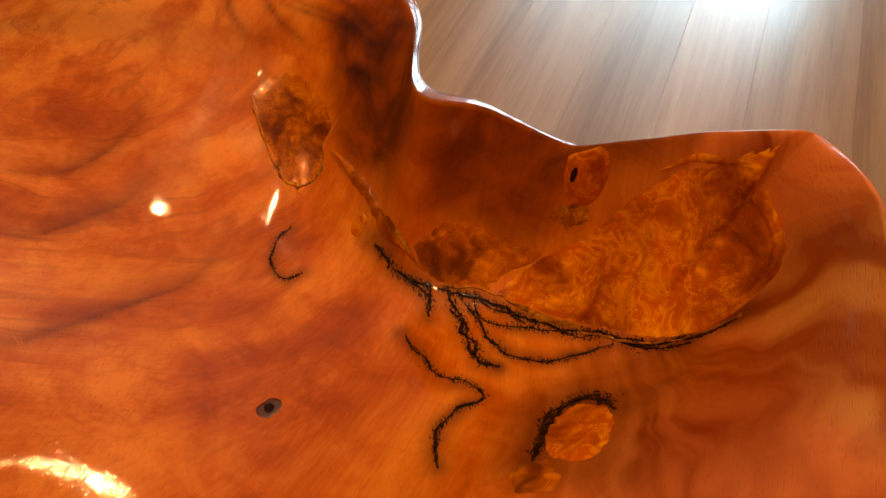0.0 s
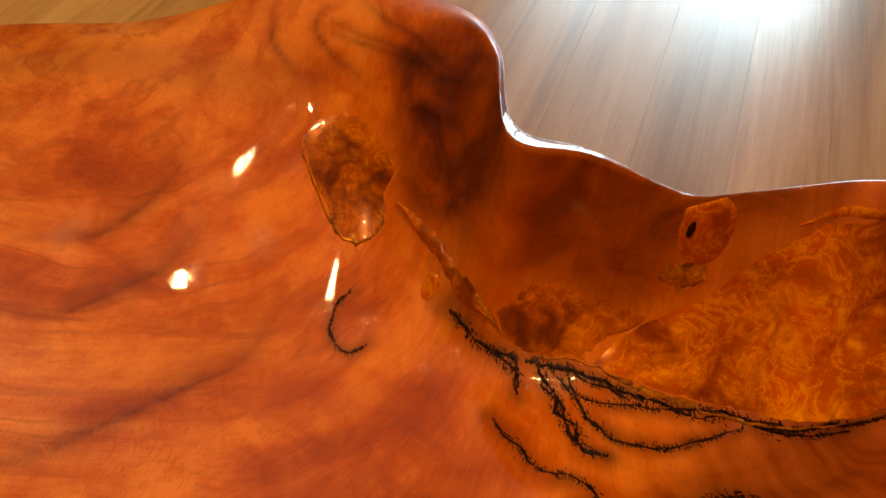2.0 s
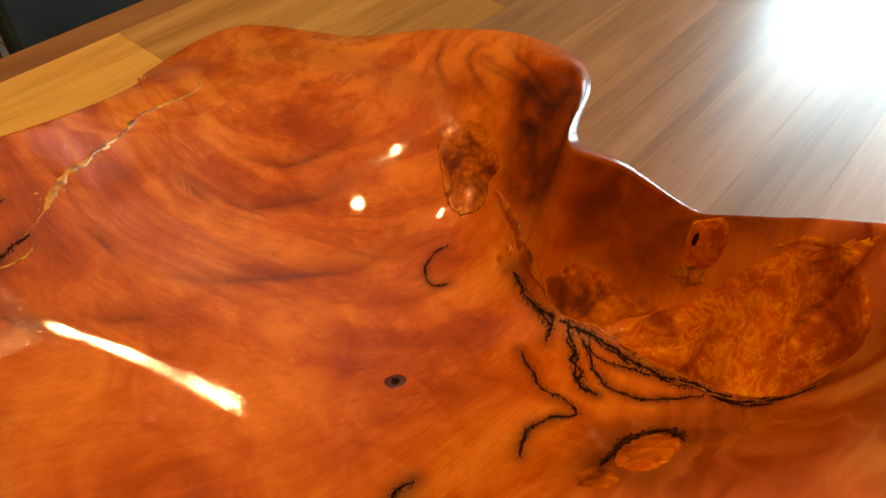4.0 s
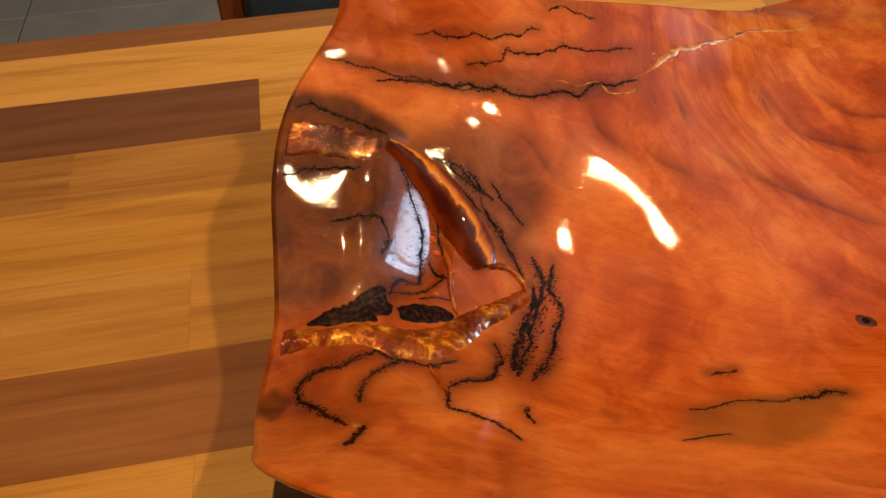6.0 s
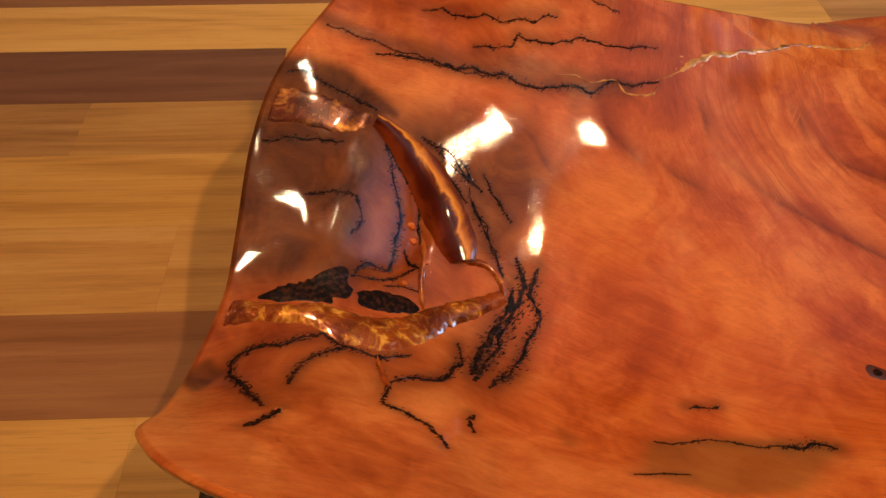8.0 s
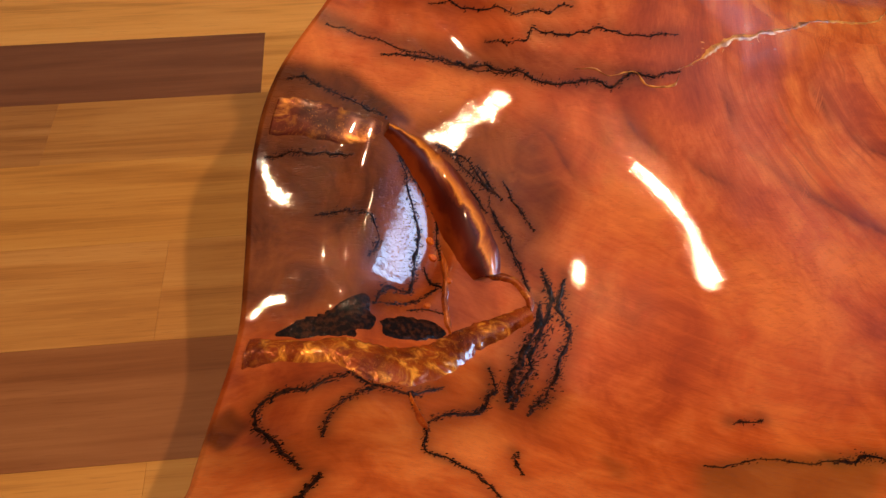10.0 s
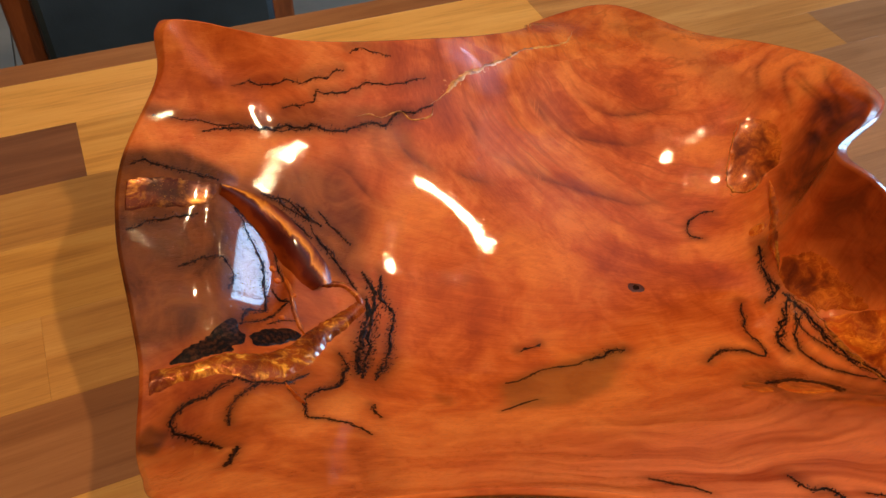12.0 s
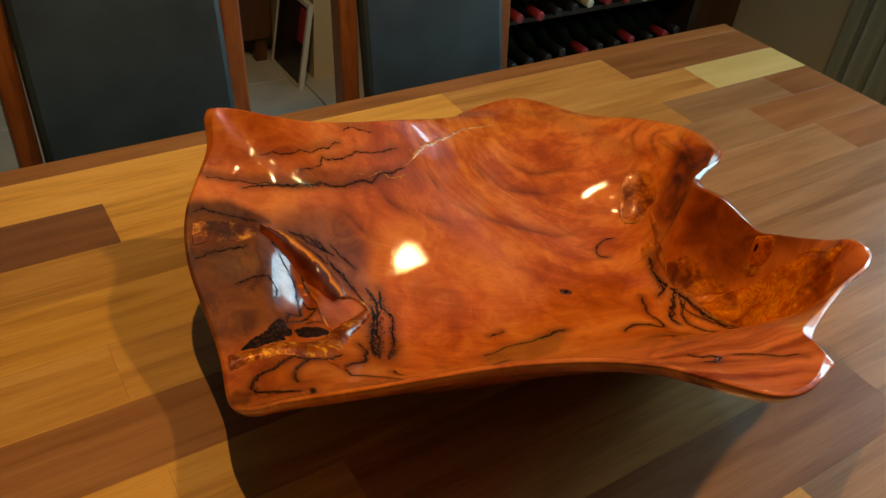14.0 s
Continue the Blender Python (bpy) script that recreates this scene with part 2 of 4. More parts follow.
bump(BARK, bark_shader, noise_of(BARK, coords(BARK), 500.0, 3), 0.7, 0.0007, ("Normal", "Coat Normal"))

def ridge_resin():
    """Clear deep red resin; one flank's gold glints are a narrow painted streak."""
    m, b = material("painted_glint_resin", rough=0.4, coat=1.0, coat_rough=0.025, specular=0.1)
    side = m.node_tree.nodes.new("ShaderNodeAttribute")
    side.attribute_name = "side"
    n = noise_of(m, coords(m, (1, 1, 1), (0, 0, radians(55))), 30.0, 4, 0.6, 0.8)
    at = math_node(m, "ADD", side.outputs["Fac"], math_node(m, "MULTIPLY_ADD", n, 0.8, -0.40))
    join(m, ramp(m, at, ((0.10, (0.24, 0.040, 0.004)), (0.25, (0.11, 0.012, 0.001)), (0.50, (0.060, 0.007, 0.001)), (0.58, (0.18, 0.028, 0.003)), (0.66, (0.85, 0.30, 0.025)), (0.76, (0.55, 0.15, 0.012)), (0.88, (0.20, 0.034, 0.004)), (0.98, (0.10, 0.016, 0.002)))), b.inputs["Base Color"])
    bump(m, b, n, 0.1, 0.001)
    return m


RIDGE = ridge_resin()

# ---- things ----
def link(name, verts, faces, mat, parent=None, smooth=True, label=""):
    me = bpy.data.meshes.new(name)
    me.from_pydata([tuple(v) for v in verts], [], faces)
    me.update()
    me.materials.append(mat)
    if smooth:
        me.polygons.foreach_set("use_smooth", [True] * len(me.polygons))
    ob = new(name, me)
    if parent:
        ob.parent = parent
        ob.matrix_parent_inverse = Matrix.Translation(-Vector(parent.location))
    if label:
        ob["label"] = label
    return ob


def part(name, bm, mat, parent=None, label="", smooth=False):
    """Links a bmesh as one mesh object under a thing or a part."""
    me = bpy.data.meshes.new(name)
    bm.to_mesh(me)
    bm.free()
    me.materials.append(mat)
    if smooth:
        me.polygons.foreach_set("use_smooth", [True] * len(me.polygons))
    ob = new(name, me)
    if parent:
        ob.parent = parent
        ob.matrix_parent_inverse = Matrix.Translation(-Vector(parent.location))
    if label:
        ob["label"] = label
    return ob


def box(bm, lo, hi, bevel=0.0, segments=2):
    lo, hi = Vector(lo), Vector(hi)
    made = bmesh.ops.create_cube(bm, size=1.0, matrix=Matrix.Translation((lo + hi) / 2) @ Matrix.Diagonal((*(hi - lo), 1)))
    if bevel:
        edges = list({e for v in made["verts"] for e in v.link_edges})
        bmesh.ops.bevel(bm, geom=edges, offset=bevel, segments=segments, affect="EDGES", profile=0.5)
    return bm


def solid(name, lo, hi, mat, parent=None, bevel=0.0, label="", segments=2):
    return part(name, box(bmesh.new(), lo, hi, bevel, segments), mat, parent, label)


def empty(name, place, label="", category="", group="", kind=""):
    ob = new(name)
    ob.location = place
    bpy.context.view_layer.update()
    return tagged(ob, label, category, group, kind)


# ---- the room ----
def plaster(name, colour):
    m, b = material(name, rough=0.85)
    n = noise_of(m, coords(m), 3.0, 5, 0.6)
    join(m, ramp(m, n, ((0.3, tuple(c * 0.92 for c in colour)), (0.7, colour))), b.inputs["Base Color"])
    bump(m, b, noise_of(m, coords(m), 220.0, 3), 0.15, 0.001)
    return m


WALL = plaster("beige_wall_paint", (0.50, 0.45, 0.33))
# for the unseen west and south walls, dark to keep bounced light low
UNSEEN_WALL = plaster("dark_unseen_wall", (0.13, 0.105, 0.075))
WHITE = plaster("ceiling_paint", (0.50, 0.48, 0.44))
TRIM = material("white_window_paint", rough=0.4, colour=(0.7, 0.7, 0.68))[0]
GROUT = plaster("floor_grout", (0.13, 0.12, 0.105))


def tile_material():
    m, b = material("floor_tile_glaze", rough=0.22)
    info = m.node_tree.nodes.new("ShaderNodeObjectInfo")
    n = noise_of(m, coords(m), 5.0, 5, 0.6, 0.5)
    col = ramp(m, n, ((0.3, (0.42, 0.41, 0.37)), (0.7, (0.54, 0.53, 0.48))))
    join(m, mix(m, math_node(m, "MULTIPLY", info.outputs["Random"], 0.2), col, (0.40, 0.38, 0.34)), b.inputs["Base Color"])
    bump(m, b, n, 0.05, 0.002)
    return m


TILE = tile_material()
floor = tagged(solid("floor", (WEST - 0.1, SOUTH - 0.1, -0.1), (EAST + 0.12, NORTH + 0.1, -0.003), GROUT), "pale grey glazed tile floor with dark grout joints", "floor", kind="structure")
tagged(solid("ceiling", (WEST - 0.1, SOUTH - 0.1, CEILING), (EAST + 0.12, NORTH + 0.1, CEILING + 0.1), WHITE), "plain off-white painted ceiling", "ceiling", kind="structure")
tagged(solid("wall_north", (WEST - 0.1, NORTH, -0.003), (EAST + 0.12, NORTH + 0.1, CEILING), WALL), "beige painted wall behind the dining chairs", "wall", kind="structure")
# unseen walls that close the room, dark so little light bounces back
tagged(solid("wall_west", (WEST - 0.1, SOUTH, -0.003), (WEST, NORTH, CEILING), UNSEEN_WALL), "unseen closing wall, coloured dark to cut bounced light", "wall", kind="structure")
tagged(solid("wall_south", (WEST - 0.1, SOUTH - 0.1, -0.003), (EAST + 0.12, SOUTH, CEILING), UNSEEN_WALL), "unseen closing wall, coloured dark to cut bounced light", "wall", kind="structure")
wy0, wy1 = WINDOW_Y[0][0] - 0.04, WINDOW_Y[-1][1] + 0.04
wz0, wz1 = WINDOW_Z[0] - 0.04, WINDOW_Z[1] + 0.04
bm = bmesh.new()
box(bm, (EAST, SOUTH, -0.003), (EAST + 0.12, wy0, CEILING))
box(bm, (EAST, wy1, -0.003), (EAST + 0.12, NORTH, CEILING))
box(bm, (EAST, wy0, -0.003), (EAST + 0.12, wy1, wz0))
box(bm, (EAST, wy0, wz1), (EAST + 0.12, wy1, CEILING))
tagged(part("wall_east", bm, WALL), "beige painted wall with a window in it", "wall", kind="structure")
window = empty("window_1", (EAST, (wy0 + wy1) / 2, wz0), "white framed window with two lights, bright daylight outside", "window", kind="structure")
bm = bmesh.new()
box(bm, (EAST - 0.005, wy0, wz0), (EAST + 0.05, wy1, wz0 + 0.04))
box(bm, (EAST - 0.005, wy0, wz1 - 0.04), (EAST + 0.05, wy1, wz1))
box(bm, (EAST - 0.005, wy0, wz0 + 0.04), (EAST + 0.05, wy0 + 0.04, wz1 - 0.04))
box(bm, (EAST - 0.005, wy1 - 0.04, wz0 + 0.04), (EAST + 0.05, wy1, wz1 - 0.04))
box(bm, (EAST - 0.005, WINDOW_Y[0][1], wz0 + 0.04), (EAST + 0.05, WINDOW_Y[1][0], wz1 - 0.04))
part("window_frame", bm, TRIM, window)
solid("window_sill", (EAST - 0.09, wy0 - 0.04, wz0 - 0.03), (EAST - 0.006, wy1 + 0.04, wz0 - 0.002), TRIM, window, 0.004)
tile_mesh = None
for ix in range(-3, 6):
    for iy in range(-2, 5):
        x0, y0 = 0.598 + 0.6 * (ix - 2), 1.5 + 0.6 * (iy - 2)
        if x0 < WEST - 0.5 or x0 + 0.6 > EAST + 0.5 or y0 + 0.6 > NORTH + 0.3:
            continue
        if tile_mesh is None:
            t = solid("tile", (0.002, 0.002, -0.01), (0.598, 0.598, 0.0), TILE, floor, 0.0015, segments=1)
            tile_mesh = t.data
        else:
            t = new("tile", tile_mesh)
            t.parent = floor
        t.location = (x0, y0, 0)

# ---- the table ----
ROWS_Y = [0.613, 0.574, 0.480, 0.385, 0.303, 0.208, 0.113, 0.020, -0.057, -0.134, -0.211, -0.310, -0.43]
LAYOUT = [
    [(-1.0, "rust"), (0.31, "rust")],
    [(-1.0, "honey"), (0.21, "tan"), (0.590, "rust")],
    [(-1.0, "umber"), (-0.40, "honey"), (0.25, "tan"), (0.730, "pale")],
    [(-1.0, "tan"), (-0.583, "oak"), (0.05, "tan"), (0.578, "walnut"), (0.86, "rust")],
    [(-1.0, "honey"), (-0.25, "tan"), (0.40, "walnut"), (0.72, "rust")],
    [(-1.0, "oak"), (-0.463, "oak"), (0.32, "walnut"), (0.80, "rust")],
    [(-1.0, "rust"), (-0.15, "tan"), (0.30, "walnut"), (0.90, "rust")],
    [(-1.0, "honey"), (-0.455, "honey"), (0.36, "walnut")],
    [(-1.0, "honey"), (-0.30, "tan"), (0.30, "walnut")],
    [(-1.0, "honey"), (-0.62, "tan"), (0.28, "walnut")],
    [(-1.0, "honey"), (-0.20, "rust"), (0.30, "walnut")],
    [(-1.0, "honey"), (0.10, "walnut")],
]
TOP = 0.75
table = empty("dining_table", (0, 0.09, 0), "butcher-block dining table of mixed honey, tan and dark brown planks", "table")
for k, row in enumerate(LAYOUT):
    for i, (x0, tone) in enumerate(row):
        x1 = row[i + 1][0] if i + 1 < len(row) else 1.0
        p = solid("plank", (x0 + 0.00005, ROWS_Y[k + 1] + 0.00005, TOP - 0.035), (x1 - 0.00005, ROWS_Y[k] - 0.00005, TOP), PLANKS[tone], table, 0.00015, segments=1)
APRON = PLANKS["rust"]
for name, lo, hi in (("apron", (-0.9, 0.535, 0.63), (0.9, 0.557, 0.714)), ("apron", (-0.9, -0.375, 0.63), (0.9, -0.353, 0.714)),
                     ("apron", (-0.92, -0.353, 0.63), (-0.9, 0.535, 0.714)), ("apron", (0.9, -0.353, 0.63), (0.92, 0.535, 0.714))):
    solid(name, lo, hi, APRON, table, 0.002)
for x in (-0.94, 0.94):
    for y in (-0.37, 0.55):
        solid("leg", (x - 0.035, y - 0.035, 0.0), (x + 0.035, y + 0.035, 0.714), APRON, table, 0.006)

# ---- the chairs ----
def chair_wood():
    m, b = material("red_brown_chair_wood", rough=0.35, coat=0.3, coat_rough=0.15)
    g = noise_of(m, coords(m, (60, 60, 5)), 1.0, 5, 0.6, 0.6)
    join(m, ramp(m, g, ((0.3, (0.16, 0.045, 0.015)), (0.7, (0.34, 0.11, 0.035)))), b.inputs["Base Color"])
    bump(m, b, g, 0.1, 0.001)
    return m


def leather():
    m, b = material("black_leather", rough=0.42, colour=(0.018, 0.028, 0.036))
    n = noise_of(m, coords(m), 260.0, 3, 0.6)
    bump(m, b, n, 0.25, 0.001)
    join(m, ramp(m, noise_of(m, coords(m), 8.0, 3), ((0.3, (0.018, 0.029, 0.038)), (0.7, (0.036, 0.056, 0.072)))), b.inputs["Base Color"])
    return m


CHAIR_WOOD, LEATHER = chair_wood(), leather()


def lean_box(lo, hi, bevel, slope, base):
    bm = box(bmesh.new(), lo, hi, bevel)
    for v in bm.verts:
        if v.co.z > base:
            v.co.y += (v.co.z - base) * slope
    return bm


def dining_chair(x, y):
    """A chair facing the table, its back at y."""
    c = empty("dining_chair", (x, y - 0.2, 0), "red-brown wooden dining chair with a black leather back and seat", "chair", "dining chairs at the table")
    w = 0.2075
    for s in (-1, 1):
        part("back_post", lean_box((x + s * w - 0.019 - s * 0.019, y - 0.022, 0), (x + s * w + 0.019 - s * 0.019, y + 0.022, 1.04), 0.005, 0.24, 0.46), CHAIR_WOOD, c)
        solid("leg", (x + s * w - 0.02 - s * 0.02, y - 0.42, 0), (x + s * w + 0.02 - s * 0.02, y - 0.38, 0.42), CHAIR_WOOD, c, 0.004)
        solid("side_rail", (x + s * (w - 0.03) - 0.01, y - 0.379, 0.36), (x + s * (w - 0.03) + 0.01, y - 0.023, 0.42), CHAIR_WOOD, c, 0.003)
    pad = lean_box((x - w + 0.039, y - 0.02, 0.50), (x + w - 0.039, y + 0.016, 0.985), 0.012, 0.24, 0.46)
    part("back_pad", pad, LEATHER, c, "black leather back pad")
    part("top_rail", lean_box((x - w + 0.039, y - 0.016, 0.987), (x + w - 0.039, y + 0.016, 1.035), 0.006, 0.24, 0.46), CHAIR_WOOD, c)
    solid("seat", (x - w + 0.002, y - 0.43, 0.421), (x + w - 0.002, y - 0.025, 0.475), LEATHER, c, 0.018, "black leather seat cushion", 3)
    return c


dining_chair(-0.262, 0.76)
dining_chair(0.349, 0.76)

# ---- behind the table ----
def dark_wood(name, a, b):
    m, s = material(name, rough=0.45)
    g = noise_of(m, coords(m, (30, 30, 4)), 1.0, 4, 0.6, 0.5)
    join(m, ramp(m, g, ((0.3, a), (0.7, b))), s.inputs["Base Color"])
    bump(m, s, g, 0.1, 0.001)
    return m


RACK_WOOD = dark_wood("dark_rack_wood", (0.012, 0.007, 0.005), (0.035, 0.018, 0.010))
CABINET_WOOD = dark_wood("brown_cabinet_wood", (0.06, 0.022, 0.010), (0.13, 0.05, 0.02))
BOTTLE = material("black_green_bottle_glass", rough=0.08, colour=(0.006, 0.010, 0.006))[0]
FOILS = [material(n, rough=0.35, metal=0.2, colour=c)[0] for n, c in (("red_foil", (0.32, 0.03, 0.04)), ("cream_foil", (0.62, 0.55, 0.40)), ("black_foil", (0.02, 0.02, 0.022)))]


def wine_rack():
    x0, x1, y0, y1 = 1.02, 2.02, 1.50, 1.78
    rack = empty("wine_rack", ((x0 + x1) / 2, 1.64, 0), "dark wooden wine rack filled with lying bottles", "wine rack")
    for x in (x0, x1 - 0.03):
        solid("side_panel", (x, y0, 0), (x + 0.03, y1, 1.0), RACK_WOOD, rack, 0.002)
    for z in (0.06, 0.36, 0.66, 0.97):
        solid("shelf", (x0 + 0.031, y0 + 0.02, z), (x1 - 0.031, y1, z + 0.018), RACK_WOOD, rack, 0.001)
    solid("back_panel", (x0 + 0.031, y1 + 0.001, 0.03), (x1 - 0.031, y1 + 0.012, 0.99), RACK_WOOD, rack)
    solid("plinth", (x0 + 0.031, y0 + 0.02, 0), (x1 - 0.031, y1, 0.058), RACK_WOOD, rack)
    return rack


def lathe(profile, n=20):
    bm = bmesh.new()
    rows = [[bm.verts.new((r * math.cos(2 * math.pi * k / n), h, r * math.sin(2 * math.pi * k / n))) for k in range(n)] for h, r in profile]
    for a, b in zip(rows[:-1], rows[1:]):
        for k in range(n):
            bm.faces.new((a[k], b[k], b[(k + 1) % n], a[(k + 1) % n]))
    bm.faces.new(rows[0])
    bm.faces.new(rows[-1][::-1])
    bmesh.ops.recalc_face_normals(bm, faces=bm.faces)
    return bm


def wine_bottle(foil, words):
    """A bottle lying along y, neck towards -y, resting at z = 0."""
    b = empty("wine_bottle", (0, 0, 0), words, "bottle", "bottles in the wine rack")
    glass = part("glass_body", lathe([(-0.02, 0.0145), (0.055, 0.0145), (0.09, 0.022), (0.115, 0.037), (0.27, 0.0375), (0.276, 0.033)]), BOTTLE, b, smooth=True)
    cap = part("foil_cap", lathe([(-0.026, 0.012), (-0.024, 0.0155), (-0.012, 0.0155), (-0.008, 0.0158), (0.045, 0.0158)]), foil, b, smooth=True)
    for o in (glass, cap):
        o.location.z = 0.0377
    return b


wine_rack()
kinds = [wine_bottle(f, w) for f, w in zip(FOILS, ("dark wine bottle with a red foil cap, lying in the rack", "dark wine bottle with a cream foil cap, lying in the rack", "dark wine bottle with a black foil cap, lying in the rack"))]
picker = random.Random(11)
used = [False] * 3
for shelf in (0.078, 0.378):
    for row in range(3):
        for col in range(11 - row % 2):
            k = picker.choices((0, 1, 2), (2, 1, 8))[0]
            m = pose(1.092 + 0.0805 * col + (0.0403 if row % 2 else 0.0), 1.495 + picker.uniform(-0.035, 0.012), shelf + 0.0005 + 0.0652 * row)
            if not used[k]:
                kinds[k].matrix_basis, used[k] = m, True
            else:
                copy_thing(kinds[k], m)

# picture leaning on a low cabinet, seen between the chairs
PICTURE = material("dark_picture_print", rough=0.25, colour=(0.018, 0.014, 0.016))[0]
RED_PRINT = material("red_picture_print", rough=0.3, colour=(0.30, 0.02, 0.03))[0]
FRAME = material("white_picture_frame", rough=0.4, colour=(0.6, 0.57, 0.52))[0]
cabinet = empty("side_cabinet", (0.40, 2.45, 0), "dark brown wooden side cabinet against the wall", "cabinet")
solid("body", (0.05, 2.25, 0.10), (0.56, 2.7, 0.8), CABINET_WOOD, cabinet, 0.004)
for x in (0.07, 0.50):
    for y in (2.27, 2.63):
        solid("leg", (x, y, 0), (x + 0.045, y + 0.045, 0.099), CABINET_WOOD, cabinet, 0.003)
picture = empty("leaning_picture", (0.565, 2.13, 0), "white framed dark picture with red corner, standing on the floor", "picture")


def leaning(name, lo, hi, mat):
    bm = box(bmesh.new(), lo, hi, 0.001)
    for v in bm.verts:
        v.co.x += v.co.z * 0.14
    return part(name, bm, mat, picture)


leaning("print", (0.560, 2.012, 0.012), (0.572, 2.250, 0.30), PICTURE)
leaning("red_corner", (0.5525, 2.014, 0.17), (0.5595, 2.055, 0.29), RED_PRINT)
leaning("frame_side", (0.556, 1.998, 0.0), (0.575, 2.0115, 0.315), FRAME)
leaning("frame_side", (0.556, 2.2505, 0.0), (0.575, 2.264, 0.315), FRAME)
leaning("frame_rail", (0.556, 2.012, 0.0), (0.575, 2.250, 0.0115), FRAME)
leaning("frame_rail", (0.556, 2.012, 0.3005), (0.575, 2.250, 0.315), FRAME)
PIER = plaster("cream_wall_paint", (0.58, 0.50, 0.36))
tagged(solid("wall_pier", (0.645, 2.06, 0), (0.765, NORTH, CEILING), PIER), "cream painted end of a partition wall", "wall", kind="structure")

# dark tall cabinet in the corner and the drape beside the window
tall = empty("tall_cabinet", (2.30, 2.1, 0), "dark tall wooden cabinet standing in the corner", "cabinet")
solid("body", (2.06, 1.72, 0.04), (2.58, 2.3, 1.9), CABINET_WOOD, tall, 0.004)
solid("plinth", (2.08, 1.74, 0), (2.56, 2.28, 0.039), RACK_WOOD, tall)


def curtain():
    m, b = material("grey_green_curtain_cloth", rough=0.8)
    n = noise_of(m, coords(m, (300, 300, 300)), 1.0, 2)
    join(m, ramp(m, n, ((0.3, (0.24, 0.26, 0.21)), (0.7, (0.34, 0.36, 0.30)))), b.inputs["Base Color"])
    ys, zs = np.linspace(0.70, 1.17, 120), np.linspace(0.012, 2.25, 30)
    verts, faces = [], []
    for side in (0, 0.004):
        for z in zs:
            for y in ys:
                fold = 0.032 * math.sin(y * 62 + 0.5 * math.sin(z * 2)) + 0.008 * math.sin(y * 131 + 1.7)
                verts.append((EAST - 0.075 + fold * (0.75 + 0.1 * z) + side, y, z))
    n = len(ys)
    for k in range(len(zs) - 1):
        for i in range(n - 1):
            a = k * n + i
            faces.append((a, a + n, a + n + 1, a + 1))
            b0 = a + n * len(zs)
            faces.append((b0, b0 + 1, b0 + n + 1, b0 + n))
    c = empty("curtain", (EAST - 0.075, 0.93, 0.012), "grey-green floor-length curtain hanging beside the window", "curtain")
    link("cloth", verts, faces, m, c)
    rail = bmesh.new()
    bmesh.ops.create_cone(rail, cap_ends=True, segments=16, radius1=0.012, radius2=0.012, depth=2.2, matrix=pose(EAST - 0.075, 0.1, 2.27, 90, 0, 0))
    part("rail", rail, RACK_WOOD, c)
    for y in (-0.95, 1.15):
        solid("bracket", (EAST - 0.085, y - 0.01, 2.255), (EAST, y + 0.01, 2.258), RACK_WOOD, c)


curtain()

# two small lamps over the table
LAMP_BLACK = material("black_lamp_paint", rough=0.6, colour=(0.02, 0.02, 0.02))[0]
for (x, y, z), power, radius in BULBS:
    fixture = empty("ceiling_lamp", (x, y, CEILING), "small black ceiling lamp with a warm bulb in an open shade", "ceiling lamp", "lamps over the table")
    bm = bmesh.new()
    bmesh.ops.create_cone(bm, cap_ends=True, segments=32, radius1=0.055, radius2=0.06, depth=0.025, matrix=Matrix.Translation((x, y, CEILING - 0.0125)))
    part("canopy", bm, LAMP_BLACK, fixture)
    bm = bmesh.new()
    bmesh.ops.create_cone(bm, cap_ends=False, segments=24, radius1=0.070, radius2=0.05, depth=0.10, matrix=Matrix.Translation((x, y, z + 0.05)))
    bmesh.ops.solidify(bm, geom=bm.faces[:], thickness=0.002)
    part("shade", bm, LAMP_BLACK, fixture, smooth=True)
    bm = bmesh.new()
    bmesh.ops.create_cone(bm, cap_ends=True, segments=12, radius1=0.008, radius2=0.008, depth=CEILING - 0.026 - z - 0.1, matrix=Matrix.Translation((x, y, (CEILING - 0.026 + z + 0.1) / 2)))
    part("stem", bm, LAMP_BLACK, fixture)

# ---- the bowl ----
RIM_XY = [(-0.303, 0.289), (-0.279, 0.297), (-0.185, 0.269), (-0.046, 0.282), (0.05, 0.326), (0.107, 0.366), (0.122, 0.391), (0.228, 0.387), (0.28,
    0.282), (0.316, 0.214), (0.345, 0.146), (0.345, 0.081), (0.293, 0.039), (0.225, 0.01), (0.22, -0.031), (0.234, -0.097), (0.244, -0.16), (0.22,
    -0.193), (0.227, -0.212), (0.18, -0.235), (0.121, -0.247), (0.033, -0.278), (0.013, -0.303), (0.003, -0.316), (-0.067, -0.321), (-0.131, -0.246),
    (-0.213, -0.192), (-0.329, -0.151), (-0.38, -0.104), (-0.392, -0.057), (-0.396, -0.01), (-0.384, 0.047), (-0.38, 0.091), (-0.375, 0.159), (-0.357,
    0.209), (-0.313, 0.263)]
RIM_Z = [0.969, 0.967, 0.942, 0.907, 0.866, 0.838, 0.824, 0.831, 0.844, 0.865, 0.879, 0.883, 0.9, 0.907, 0.907, 0.887, 0.917, 0.953, 0.95, 0.963,
    0.965, 0.975, 0.984, 0.984, 0.99, 0.984, 0.973, 0.964, 0.928, 0.877, 0.841, 0.842, 0.855, 0.878, 0.905, 0.938]
